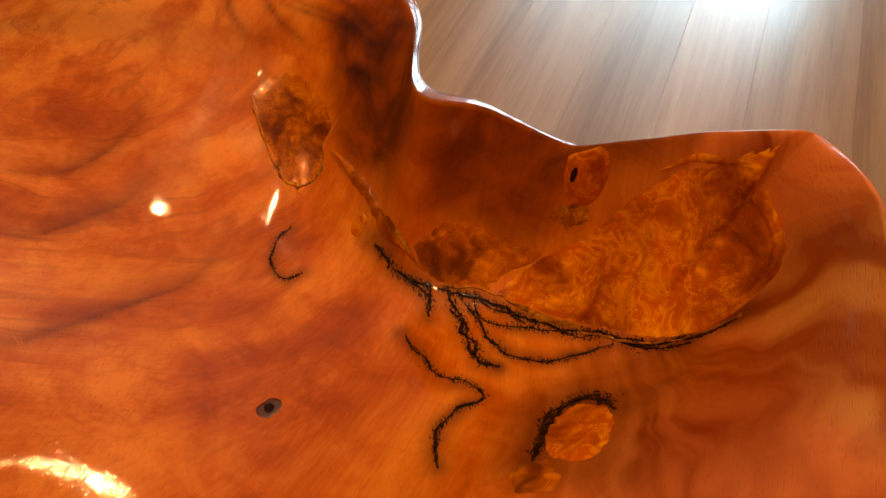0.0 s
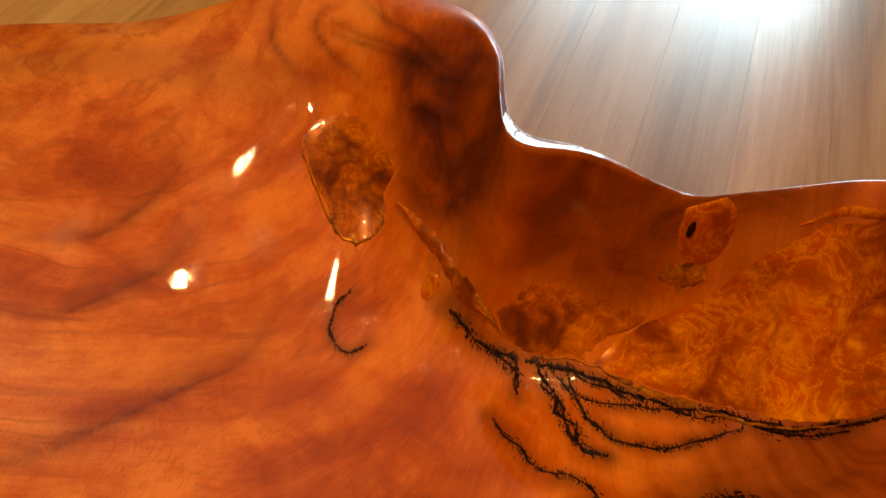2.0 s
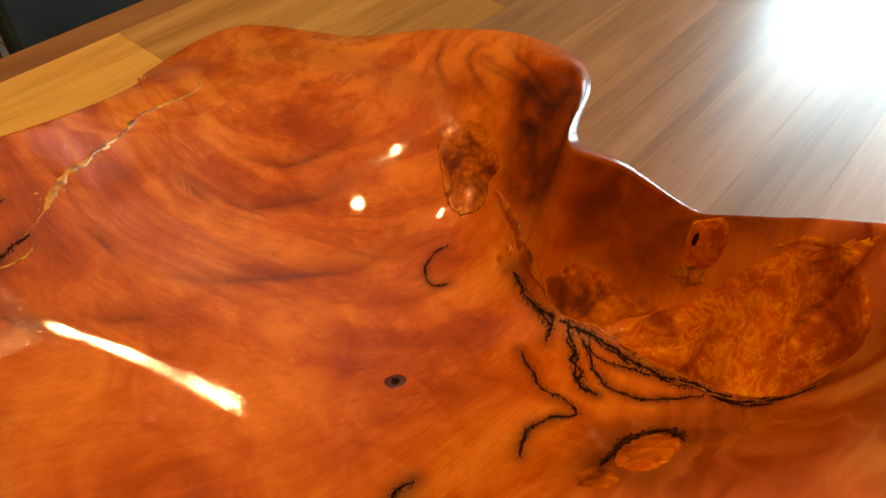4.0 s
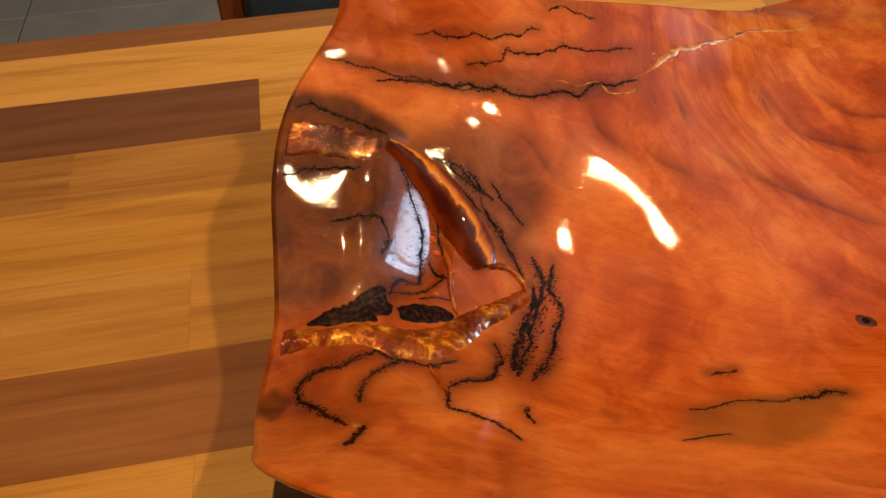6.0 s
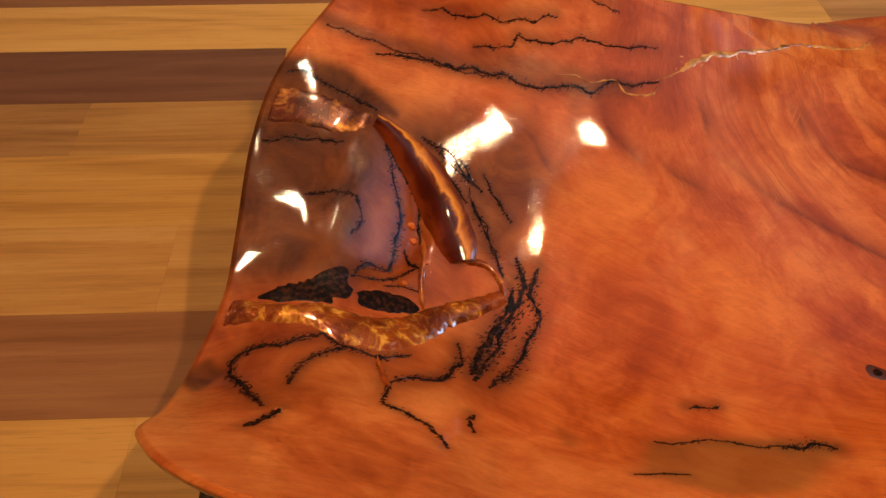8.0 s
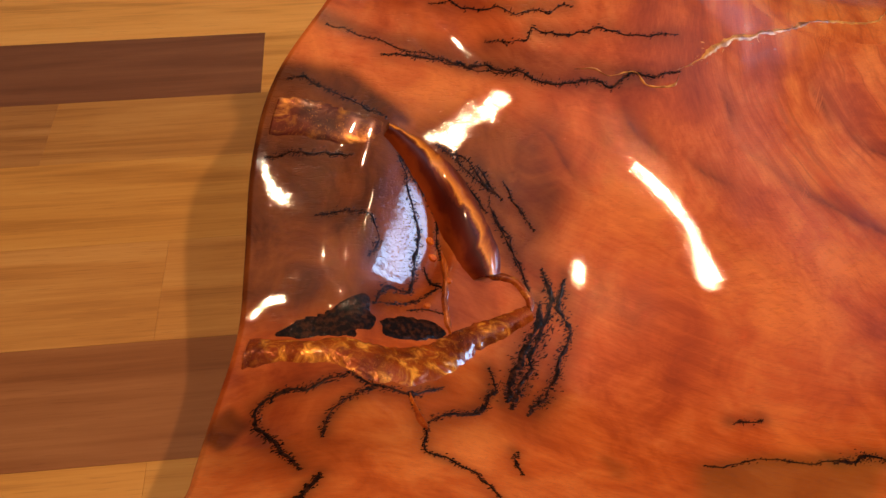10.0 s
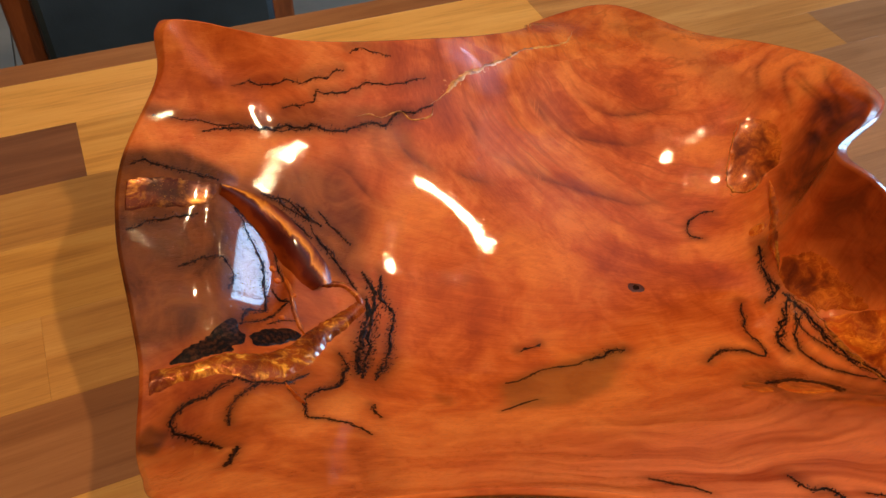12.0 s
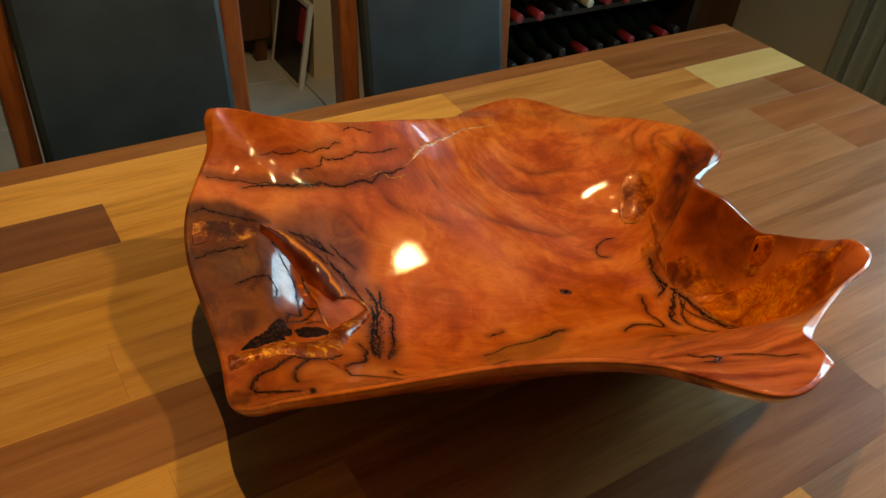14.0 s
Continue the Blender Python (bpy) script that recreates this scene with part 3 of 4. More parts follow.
HANDLES = [(-0.33, 0.2, 0.8984), (-0.322, 0.028, 0.838), (-0.3, 0.145, 0.8644), (-0.3, 0.235, 0.9097), (-0.279, -0.016, 0.8323), (-0.279, 0.121,
    0.8441), (-0.255, 0.063, 0.809), (-0.25, 0.255, 0.9226), (-0.245, 0.225, 0.8998), (-0.23, 0.17, 0.8608), (-0.22, -0.1, 0.8707), (-0.215, 0.2,
    0.8784), (-0.209, 0.235, 0.9045), (-0.187, -0.04, 0.8077), (-0.17, 0.17, 0.8473), (-0.168, 0.125, 0.8154), (-0.166, 0.024, 0.781), (-0.15, 0.225,
    0.8887), (-0.135, 0.1, 0.801), (-0.12, -0.12, 0.861), (-0.111, 0.221, 0.8767), (-0.1, 0.16, 0.836), (-0.08, 0.085, 0.7962), (-0.076, 0.231,
    0.8751), (-0.07, 0.135, 0.8214), (-0.051, -0.043, 0.7908), (-0.04, 0.2, 0.8469)]
HANDLES += [(-0.02, -0.12, 0.8393), (-0.02, 0.235, 0.859), (-0.006, 0.102, 0.8004), (0.0, 0.18, 0.8271), (0.025, 0.246, 0.8472), (0.031, -0.257,
    0.9665), (0.039, 0.223, 0.8327), (0.051, 0.025, 0.7734), (0.07, -0.18, 0.8731), (0.07, 0.2, 0.8169), (0.104, -0.091, 0.7889), (0.109, -0.056,
    0.783), (0.147, 0.077, 0.7731), (0.155, -0.132, 0.7959), (0.159, -0.195, 0.852), (0.172, -0.03, 0.7757), (0.18, 0.165, 0.8218), (0.215, -0.054,
    0.8158), (0.215, 0.155, 0.8274), (0.237, 0.08, 0.811), (0.238, -0.093, 0.8493), (0.25, 0.039, 0.876), (0.254, 0.275, 0.8501), (0.26, 0.113,
    0.8419), (0.277, 0.173, 0.8552), (0.288, 0.089, 0.883)]
FOLDS = [([(-0.290, 0.178), (-0.302, 0.145), (-0.312, 0.11), (-0.318, 0.075)], 0.005, 0.014)]
# the flat scoop beside the ridge: centre, direction of its length, half sizes, slopes in x and y
SCOOP = ((-0.279, 0.120, 0.839), (0.35, 0.937), (0.043, 0.025), (-0.90, 0.77))
# shallow tool waves of the carving: centre, reach, curvature, tilt
WAVES = [(-0.237, 0.232, 0.016, 1.5, -0.122, 0.049), (-0.306, 0.13, 0.015, 2.5, -0.106, 0.083)]
HUB = np.array((-0.05, 0.02))


def closed_curve(points, steps):
    """A smooth closed curve through the points."""
    a, b, c, d = (np.roll(points, s, 0)[:, None] for s in (1, 0, -1, -2))
    u = (np.arange(steps) / steps)[None, :, None]
    curve = 0.5 * (2 * b + (c - a) * u + (2 * a - 5 * b + 4 * c - d) * u**2 + (3 * b - a - 3 * c + d) * u**3)
    return curve.reshape(-1, points.shape[1])


RIM = closed_curve(np.column_stack((RIM_XY, RIM_Z)), 10)
rim_angle = np.arctan2(RIM[:, 1] - HUB[1], RIM[:, 0] - HUB[0])
rim_order = np.argsort(rim_angle)
RIM_ANGLE = np.concatenate([rim_angle[rim_order] + turn for turn in (-2 * np.pi, 0, 2 * np.pi)])
RIM_RADIUS = np.tile(np.hypot(RIM[:, 0] - HUB[0], RIM[:, 1] - HUB[1])[rim_order], 3)
RIM_HEIGHT = np.tile(RIM[rim_order, 2], 3)


def polar(x, y):
    """Angle about the hub, and distance from it as a share of the way to the rim."""
    angle = np.arctan2(y - HUB[1], x - HUB[0])
    return angle, np.hypot(x - HUB[0], y - HUB[1]) / np.interp(angle, RIM_ANGLE, RIM_RADIUS)


def spread(x, y):
    """Opens the plan out where the wall stands steep, so that the form stays smooth there."""
    angle, s = polar(x, y)
    steep = 0.3 * np.exp(-(((angle + 0.33) / 0.4) ** 2)) + 0.04
    k = 1 + steep * np.clip(s, 0, 1.02) ** 10
    return np.stack((HUB[0] + (x - HUB[0]) * k, HUB[1] + (y - HUB[1]) * k), -1)


def form(handles):
    """The smooth sheet through the handles (x, y, z), as a function of x and y."""
    handles = np.array(handles, float)
    at, n = spread(handles[:, 0], handles[:, 1]), len(handles)
    bend = lambda p, q: np.sqrt(((p[:, None] - q[None]) ** 2).sum(2) + 0.03**2)
    a = np.zeros((n + 3, n + 3))
    a[:n, :n] = bend(at, at) - np.diag(np.full(n, 0.0008))
    a[:n, n], a[:n, n + 1 :] = 1, at
    a[n:, :n] = a[:n, n:].T
    weight = np.linalg.solve(a, np.r_[handles[:, 2], 0, 0, 0])

    def height(x, y):
        p = spread(np.ravel(x), np.ravel(y))
        z = np.concatenate([bend(some, at) @ weight[:n] for some in np.array_split(p, 1 + len(p) // 20000)])
        return (z + weight[n] + p @ weight[n + 1 :]).reshape(np.shape(x))

    return height


sheet = form(np.concatenate((np.column_stack((RIM_XY, RIM_Z)), HANDLES)))
RIM_GAP = RIM_HEIGHT - np.tile(sheet(RIM[rim_order, 0], RIM[rim_order, 1]), 3)


def bowl_z(x, y):
    """Height of the carved inside of the bowl."""
    x, y = np.asarray(x, float), np.asarray(y, float)
    angle, s = polar(x, y)
    z = sheet(x, y) + np.interp(angle, RIM_ANGLE, RIM_GAP) * np.clip(s, 0, 1) ** 8
    for crest, lift, width in FOLDS:
        near = np.full(np.shape(x), 9.0)
        for (ax, ay), (bx, by) in zip(crest[:-1], crest[1:]):
            t = np.clip(((x - ax) * (bx - ax) + (y - ay) * (by - ay)) / ((bx - ax) ** 2 + (by - ay) ** 2), 0, 1)
            near = np.minimum(near, np.hypot(x - ax - t * (bx - ax), y - ay - t * (by - ay)))
        z = z + lift * np.exp(-((near / width) ** 2))
    (cx, cy, cz), (ux, uy), (long, wide), (fall_x, fall_y) = SCOOP
    dx, dy = x - cx, y - cy
    d2 = ((dx * ux + dy * uy) / long) ** 2 + ((dx * uy - dy * ux) / wide) ** 2
    hold = np.exp(-(d2**2.5))
    z = z * (1 - hold) + hold * (cz + fall_x * dx + fall_y * dy)
    for wx, wy, reach, curve, tilt_x, tilt_y in WAVES:
        d2 = (x - wx) ** 2 + (y - wy) ** 2
        z = z + (tilt_x * (x - wx) + tilt_y * (y - wy) + curve * d2) * np.exp(-d2 / (2 * reach**2))
    return 0.766 + 0.5 * (z - 0.766 + np.sqrt((z - 0.766) ** 2 + 0.006**2))


EYE_AT = np.array((0.257, 0.285))
STREAKS = []


def streak(width, *points):
    STREAKS.append((points, width))


streak(0.0010, (-0.356, 0.206), (-0.341, 0.205), (-0.326, 0.198), (-0.305, 0.189), (-0.289, 0.18))
streak(0.0010, (-0.374, 0.16), (-0.359, 0.159), (-0.341, 0.161), (-0.327, 0.158), (-0.312, 0.158))
streak(0.0014, (-0.284, 0.165), (-0.277, 0.147), (-0.273, 0.124), (-0.277, 0.104), (-0.282, 0.09), (-0.296, 0.082), (-0.306, 0.069))
streak(0.0009, (-0.337, 0.12), (-0.322, 0.122), (-0.309, 0.122), (-0.301, 0.12), (-0.3, 0.109), (-0.305, 0.098))
streak(0.0008, (-0.28, 0.160), (-0.270, 0.145), (-0.261, 0.128), (-0.259, 0.11))
streak(0.0032, (-0.192, 0.103), (-0.187, 0.087), (-0.199, 0.062), (-0.211, 0.039), (-0.225, 0.008))
streak(0.0022, (-0.176, 0.101), (-0.182, 0.082), (-0.177, 0.066), (-0.19, 0.044), (-0.2, 0.022), (-0.216, 0.005))
streak(0.0012, (-0.262, 0.164), (-0.247, 0.155), (-0.235, 0.146), (-0.227, 0.137))
streak(0.0008, (-0.213, 0.154), (-0.205, 0.144), (-0.194, 0.13))
streak(0.0011, (-0.224, 0.138), (-0.215, 0.124), (-0.208, 0.111), (-0.202, 0.09))
streak(0.0016, (-0.311, 0.020), (-0.323, 0.017), (-0.341, 0.011), (-0.359, 0.008), (-0.371, 0.0), (-0.372, -0.01), (-0.362, -0.028), (-0.348, -0.042), (-0.342, -0.052))
streak(0.0012, (-0.305, 0.009), (-0.315, 0.005), (-0.325, -0.003), (-0.332, -0.014), (-0.333, -0.027))
streak(0.0012, (-0.333, -0.054), (-0.337, -0.067), (-0.343, -0.08))
streak(0.0015, (-0.235, 0.036), (-0.236, 0.02), (-0.248, 0.004), (-0.269, -0.007), (-0.28, -0.014))
streak(0.0008, (-0.286, 0.008), (-0.28, -0.016), (-0.28, -0.035), (-0.269, -0.042), (-0.255, -0.053), (-0.248, -0.071))
streak(0.0009, (-0.231, -0.028), (-0.233, -0.036), (-0.231, -0.047))
streak(0.0014, (-0.319, 0.018), (-0.311, 0.012), (-0.299, 0.008), (-0.28, 0.011), (-0.269, 0.017))
streak(0.0009, (-0.076, 0.227), (-0.097, 0.22), (-0.111, 0.221), (-0.128, 0.213), (-0.148, 0.214), (-0.168, 0.21), (-0.199, 0.217), (-0.24, 0.222), (-0.29, 0.224))
streak(0.0014, (0.131, -0.028), (0.121, -0.043), (0.108, -0.058), (0.105, -0.068), (0.108, -0.08), (0.103, -0.091), (0.092, -0.084), (0.071, -0.075), (0.052, -0.079), (0.043, -0.084))
streak(0.0017, (0.164, -0.048), (0.158, -0.058), (0.143, -0.069), (0.131, -0.08), (0.128, -0.091))
streak(0.0015, (0.177, -0.049), (0.169, -0.062), (0.15, -0.082), (0.141, -0.098), (0.142, -0.119), (0.15, -0.136), (0.158, -0.152))
streak(0.0011, (0.178, -0.062), (0.174, -0.08), (0.170, -0.097))
streak(0.0018, (0.184, 0.017), (0.174, -0.002), (0.168, -0.025), (0.163, -0.033), (0.151, -0.038))
streak(0.0016, (0.172, -0.034), (0.179, -0.064), (0.175, -0.095), (0.166, -0.134), (0.158, -0.165), (0.154, -0.19))
streak(0.0018, (0.054, -0.128), (0.075, -0.13), (0.095, -0.132), (0.108, -0.144), (0.102, -0.158))
streak(0.0008, (0.176, 0.076), (0.165, 0.081), (0.15, 0.079), (0.141, 0.071), (0.14, 0.062), (0.15, 0.055))
streak(0.0018, (-0.040, -0.038), (-0.029, -0.038), (-0.017, -0.036), (-0.006, -0.040))
streak(0.0010, (-0.09, -0.004), (-0.08, -0.005), (-0.07, -0.004))
streak(0.0006, (-0.12, -0.039), (-0.086, -0.035), (-0.05, -0.037), (-0.03, -0.038))
streak(0.0012, (0.180, -0.058), (0.167, -0.069), (0.163, -0.082), (0.166, -0.101), (0.168, -0.133), (0.162, -0.157), (0.157, -0.179), (0.155, -0.193), (0.156, -0.206))
streak(0.0019, (0.176, -0.041), (0.162, -0.052), (0.149, -0.062), (0.140, -0.074), (0.128, -0.082), (0.129, -0.092))
streak(0.0026, (0.055, -0.131), (0.077, -0.130), (0.098, -0.136), (0.111, -0.146), (0.106, -0.157), (0.097, -0.160))
streak(0.0016, (0.172, -0.012), (0.173, -0.028), (0.165, -0.032), (0.158, -0.034))
streak(0.0011, (-0.258, 0.171), (-0.248, 0.166), (-0.235, 0.160), (-0.225, 0.152), (-0.215, 0.143))
streak(0.0014, (-0.245, 0.169), (-0.242, 0.162), (-0.231, 0.154), (-0.222, 0.148))
streak(0.0012, (-0.229, 0.163), (-0.225, 0.155), (-0.219, 0.147))
streak(0.0007, (-0.224, 0.145), (-0.219, 0.132), (-0.212, 0.122), (-0.209, 0.108), (-0.203, 0.095), (-0.200, 0.082))
streak(0.0010, (-0.272, 0.107), (-0.267, 0.096), (-0.261, 0.086))
streak(0.0008, (-0.300, 0.072), (-0.291, 0.074), (-0.276, 0.080), (-0.263, 0.086))
streak(0.0007, (-0.282, 0.068), (-0.272, 0.072), (-0.257, 0.073))
streak(0.0005, (-0.325, 0.240), (-0.274, 0.230), (-0.237, 0.219), (-0.199, 0.215))
streak(0.0030, (-0.196, 0.084), (-0.199, 0.070), (-0.211, 0.050), (-0.222, 0.030), (-0.228, 0.012))
streak(0.0010, (-0.06, -0.23), (-0.059, -0.243), (-0.052, -0.245), (-0.053, -0.254), (-0.063, -0.258), (-0.069, -0.253))
streak(0.0008, (-0.134, -0.202), (-0.125, -0.214), (-0.116, -0.226))
streak(0.0005, (-0.04, -0.256), (-0.032, -0.266), (-0.02, -0.282), (-0.006, -0.297))
streak(0.0005, (-0.144, -0.072), (-0.125, -0.07), (-0.111, -0.07))
streak(0.0006, (-0.216, 0.231), (-0.191, 0.232), (-0.185, 0.238), (-0.175, 0.236), (-0.149, 0.237), (-0.136, 0.242), (-0.125, 0.242), (-0.102, 0.242), (-0.076, 0.247))
streak(0.0005, (-0.147, 0.263), (-0.135, 0.266), (-0.124, 0.264), (-0.106, 0.262))
streak(0.0005, (-0.253, 0.252), (-0.223, 0.249), (-0.196, 0.246), (-0.167, 0.248), (-0.155, 0.25))

# soft dark grain strokes sweeping round the eye of the figure
ARCS = [
    [(-0.044, 0.221), (-0.04, 0.21), (-0.04, 0.195)],
    [(-0.124, 0.209), (-0.117, 0.189), (-0.101, 0.175), (-0.09, 0.169)],
    [(-0.081, 0.172), (-0.072, 0.163), (-0.055, 0.155), (-0.04, 0.15)],
    [(-0.036, 0.181), (-0.018, 0.171), (0.005, 0.155), (0.036, 0.141), (0.073, 0.124), (0.103, 0.11), (0.145, 0.107)],
    [(0.055, 0.22), (0.069, 0.199), (0.093, 0.185), (0.111, 0.176), (0.128, 0.168), (0.16, 0.166)],
    [(0.038, 0.238), (0.045, 0.23), (0.048, 0.213)],
    [(-0.193, 0.19), (-0.177, 0.182), (-0.166, 0.165), (-0.154, 0.152)],
    [(0.098, 0.236), (0.122, 0.207), (0.158, 0.193), (0.19, 0.19)],
]

# narrow dark veins in the shoulder beside the notch
VEINS = [
    [(0.325, 0.139), (0.307, 0.116), (0.294, 0.092), (0.28, 0.071), (0.268, 0.052)],
    [(0.296, 0.146), (0.288, 0.111), (0.281, 0.087), (0.272, 0.063)],
    [(0.265, 0.088), (0.262, 0.07), (0.25, 0.046), (0.238, 0.034)],
    [(0.304, 0.15), (0.296, 0.127), (0.29, 0.106), (0.283, 0.086), (0.274, 0.07), (0.263, 0.046), (0.251, 0.028)],
    [(0.235, 0.024), (0.217, 0.014), (0.208, 0.003), (0.205, -0.003)],
    [(0.315, 0.160), (0.298, 0.160), (0.283, 0.140), (0.272, 0.112)],
    [(0.300, 0.190), (0.282, 0.182), (0.268, 0.160)],
    [(0.278, 0.060), (0.262, 0.030), (0.244, 0.016)],
]


def soft_patch(x, y, points, width):
    """1 inside the outline, falling to 0 over the width outside it."""
    poly = np.array(points)
    inside, near = np.zeros(x.shape, bool), np.full(x.shape, 9.0)
    for (ax, ay), (bx, by) in zip(poly, np.roll(poly, -1, 0)):
        cross = ((ay > y) != (by > y)) & (x < (bx - ax) * (y - ay) / (by - ay + 1e-12) + ax)
        inside ^= cross
        t = np.clip(((x - ax) * (bx - ax) + (y - ay) * (by - ay)) / ((bx - ax) ** 2 + (by - ay) ** 2 + 1e-12), 0, 1)
        near = np.minimum(near, np.hypot(x - ax - t * (bx - ax), y - ay - t * (by - ay)))
    return np.where(inside, 1.0, np.exp(-((near / width) ** 2)))


def resample(points, step, smooth=True):
    pts = np.array(points, float)
    if smooth and len(pts) > 2:
        ends = np.concatenate((2 * pts[:1] - pts[1:2], pts, 2 * pts[-1:] - pts[-2:-1]))
        out = []
        for i in range(1, len(ends) - 2):
            a, b, c, d = ends[i - 1 : i + 3]
            for u in np.linspace(0, 1, 8, endpoint=False):
                out.append(0.5 * (2 * b + (c - a) * u + (2 * a - 5 * b + 4 * c - d) * u**2 + (3 * b - a - 3 * c + d) * u**3))
        pts = np.array(out + [pts[-1]])
    d = np.r_[0, np.cumsum(np.linalg.norm(np.diff(pts[:, :2], axis=0), axis=1))]
    s = np.linspace(0, d[-1], max(3, int(d[-1] / step)))
    return np.column_stack([np.interp(s, d, pts[:, k]) for k in range(pts.shape[1])])


def fields(x, y):
    """Grain flow, the tinted zones of the wood, and shading painted in as umber."""
    r = np.hypot(x - EYE_AT[0], (y - EYE_AT[1]) * 1.05)
    a = np.arctan2(y - EYE_AT[1], x - EYE_AT[0])
    k = 1 / (1 + np.exp((r - 0.33) / 0.035))
    across = k * r * 1.3 + (1 - k) * (y * 0.95 - 0.25 * x + 0.10 * np.sin(7 * x + 1.0) + 0.3)
    along = k * a * 0.35 + (1 - k) * x
    heart = soft_patch(x, y, DARK, 0.008) * np.clip(1.0 - (x - 0.235) / 0.08, 0.45, 1)
    heart = np.maximum(heart, 0.8 * soft_patch(x, y, WALL_HEART, 0.010))
    rosy = np.clip((-y - 0.10) / 0.08, 0, 1) * np.clip((x + 0.28) / 0.15, 0, 1)
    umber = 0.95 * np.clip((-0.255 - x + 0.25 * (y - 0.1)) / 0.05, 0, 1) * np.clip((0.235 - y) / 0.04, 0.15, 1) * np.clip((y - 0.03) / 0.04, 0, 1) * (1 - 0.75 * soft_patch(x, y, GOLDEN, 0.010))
    # shaded wood beside the ridge, darkened in the colour
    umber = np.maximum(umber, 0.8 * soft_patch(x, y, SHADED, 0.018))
    umber = np.maximum(umber, soft_patch(x, y, [(-0.358, 0.209), (-0.312, 0.206), (-0.276, 0.182), (-0.312, 0.187), (-0.362, 0.196)], 0.008))
    umber = np.maximum(umber, 0.55 * soft_patch(x, y, [(-0.325, 0.240), (-0.274, 0.230), (-0.237, 0.219), (-0.150, 0.213), (-0.100, 0.218), (-0.150, 0.222), (-0.230, 0.226)], 0.006))
    umber = np.maximum(umber, 0.3 * soft_patch(x, y, [(0.205, 0.330), (0.235, 0.270), (0.262, 0.180), (0.268, 0.150), (0.255, 0.160), (0.225, 0.260)], 0.012))
    umber = np.maximum(umber, 0.5 * soft_patch(x, y, [(0.050, -0.120), (0.095, -0.120), (0.135, -0.150), (0.150, -0.185), (0.120, -0.180), (0.080, -0.165), (0.045, -0.165)], 0.014))
    umber = np.maximum(umber, 0.9 * soft_patch(x, y, [(-0.392, -0.019), (-0.391, -0.008), (-0.385, -0.002), (-0.378, -0.012), (-0.385, -0.026)], 0.007))
    umber = np.maximum(umber, 0.45 * soft_patch(x, y, [(-0.176, -0.030), (-0.170, -0.036), (-0.174, -0.042)], 0.005))
    # staining and painted shading round the streaks, then between ridge and band
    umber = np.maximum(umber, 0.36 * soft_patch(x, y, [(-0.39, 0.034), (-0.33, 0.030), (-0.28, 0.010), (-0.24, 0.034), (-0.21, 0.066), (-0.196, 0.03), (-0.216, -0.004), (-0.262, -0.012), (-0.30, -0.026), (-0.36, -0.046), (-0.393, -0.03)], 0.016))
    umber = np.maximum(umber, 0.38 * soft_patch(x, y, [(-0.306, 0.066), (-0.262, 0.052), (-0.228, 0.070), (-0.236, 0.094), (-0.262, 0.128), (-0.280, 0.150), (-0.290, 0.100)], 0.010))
    moss = soft_patch(x, y, [(-0.12, -0.044), (-0.08, -0.038), (-0.043, -0.041), (-0.018, -0.043), (-0.028, -0.053), (-0.054, -0.073), (-0.093, -0.082), (-0.118, -0.074), (-0.130, -0.066)], 0.009)
    pale = soft_patch(x, y, [(0.173, -0.214), (0.16, -0.235), (0.12, -0.247), (0.04, -0.276), (0.03, -0.262), (0.07, -0.238), (0.12, -0.222)], 0.010)
    stain = np.zeros(x.shape)
    for points, width in STREAKS:
        near = np.full(x.shape, 9.0)
        for (ax, ay), (bx, by) in zip(points[:-1], points[1:]):
            t = np.clip(((x - ax) * (bx - ax) + (y - ay) * (by - ay)) / ((bx - ax) ** 2 + (by - ay) ** 2), 0, 1)
            near = np.minimum(near, np.hypot(x - ax - t * (bx - ax), y - ay - t * (by - ay)))
        stain = np.maximum(stain, min(1.0, 0.5 + 300 * width) * np.exp(-((near / (0.0036 + 2.4 * width)) ** 2)))
    arc = np.zeros(x.shape)
    for points in ARCS:
        pts = resample(points, 0.004)
        for i, ((ax, ay), (bx, by)) in enumerate(zip(pts[:-1], pts[1:])):
            t = np.clip(((x - ax) * (bx - ax) + (y - ay) * (by - ay)) / ((bx - ax) ** 2 + (by - ay) ** 2 + 1e-12), 0, 1)
            dx, dy = x - ax - t * (bx - ax), y - ay - t * (by - ay)
            inner = (dx * (EYE_AT[0] - ax) + dy * (EYE_AT[1] - ay)) > 0
            fade = min(1.0, 0.25 + 2.2 * min(i + 0.5, len(pts) - 1.5 - i) / len(pts))
            arc = np.maximum(arc, fade * np.exp(-np.hypot(dx, dy) / np.where(inner, 0.0080, 0.0022)))
    for points in VEINS:
        pts = resample(points, 0.004)
        for i, ((ax, ay), (bx, by)) in enumerate(zip(pts[:-1], pts[1:])):
            t = np.clip(((x - ax) * (bx - ax) + (y - ay) * (by - ay)) / ((bx - ax) ** 2 + (by - ay) ** 2 + 1e-12), 0, 1)
            fade = min(1.0, 0.4 + 2.2 * min(i + 0.5, len(pts) - 1.5 - i) / len(pts))
            arc = np.maximum(arc, fade * np.exp(-np.hypot(x - ax - t * (bx - ax), y - ay - t * (by - ay)) / 0.0026))
    return across, along, heart, rosy, umber, moss, pale, k, stain, arc


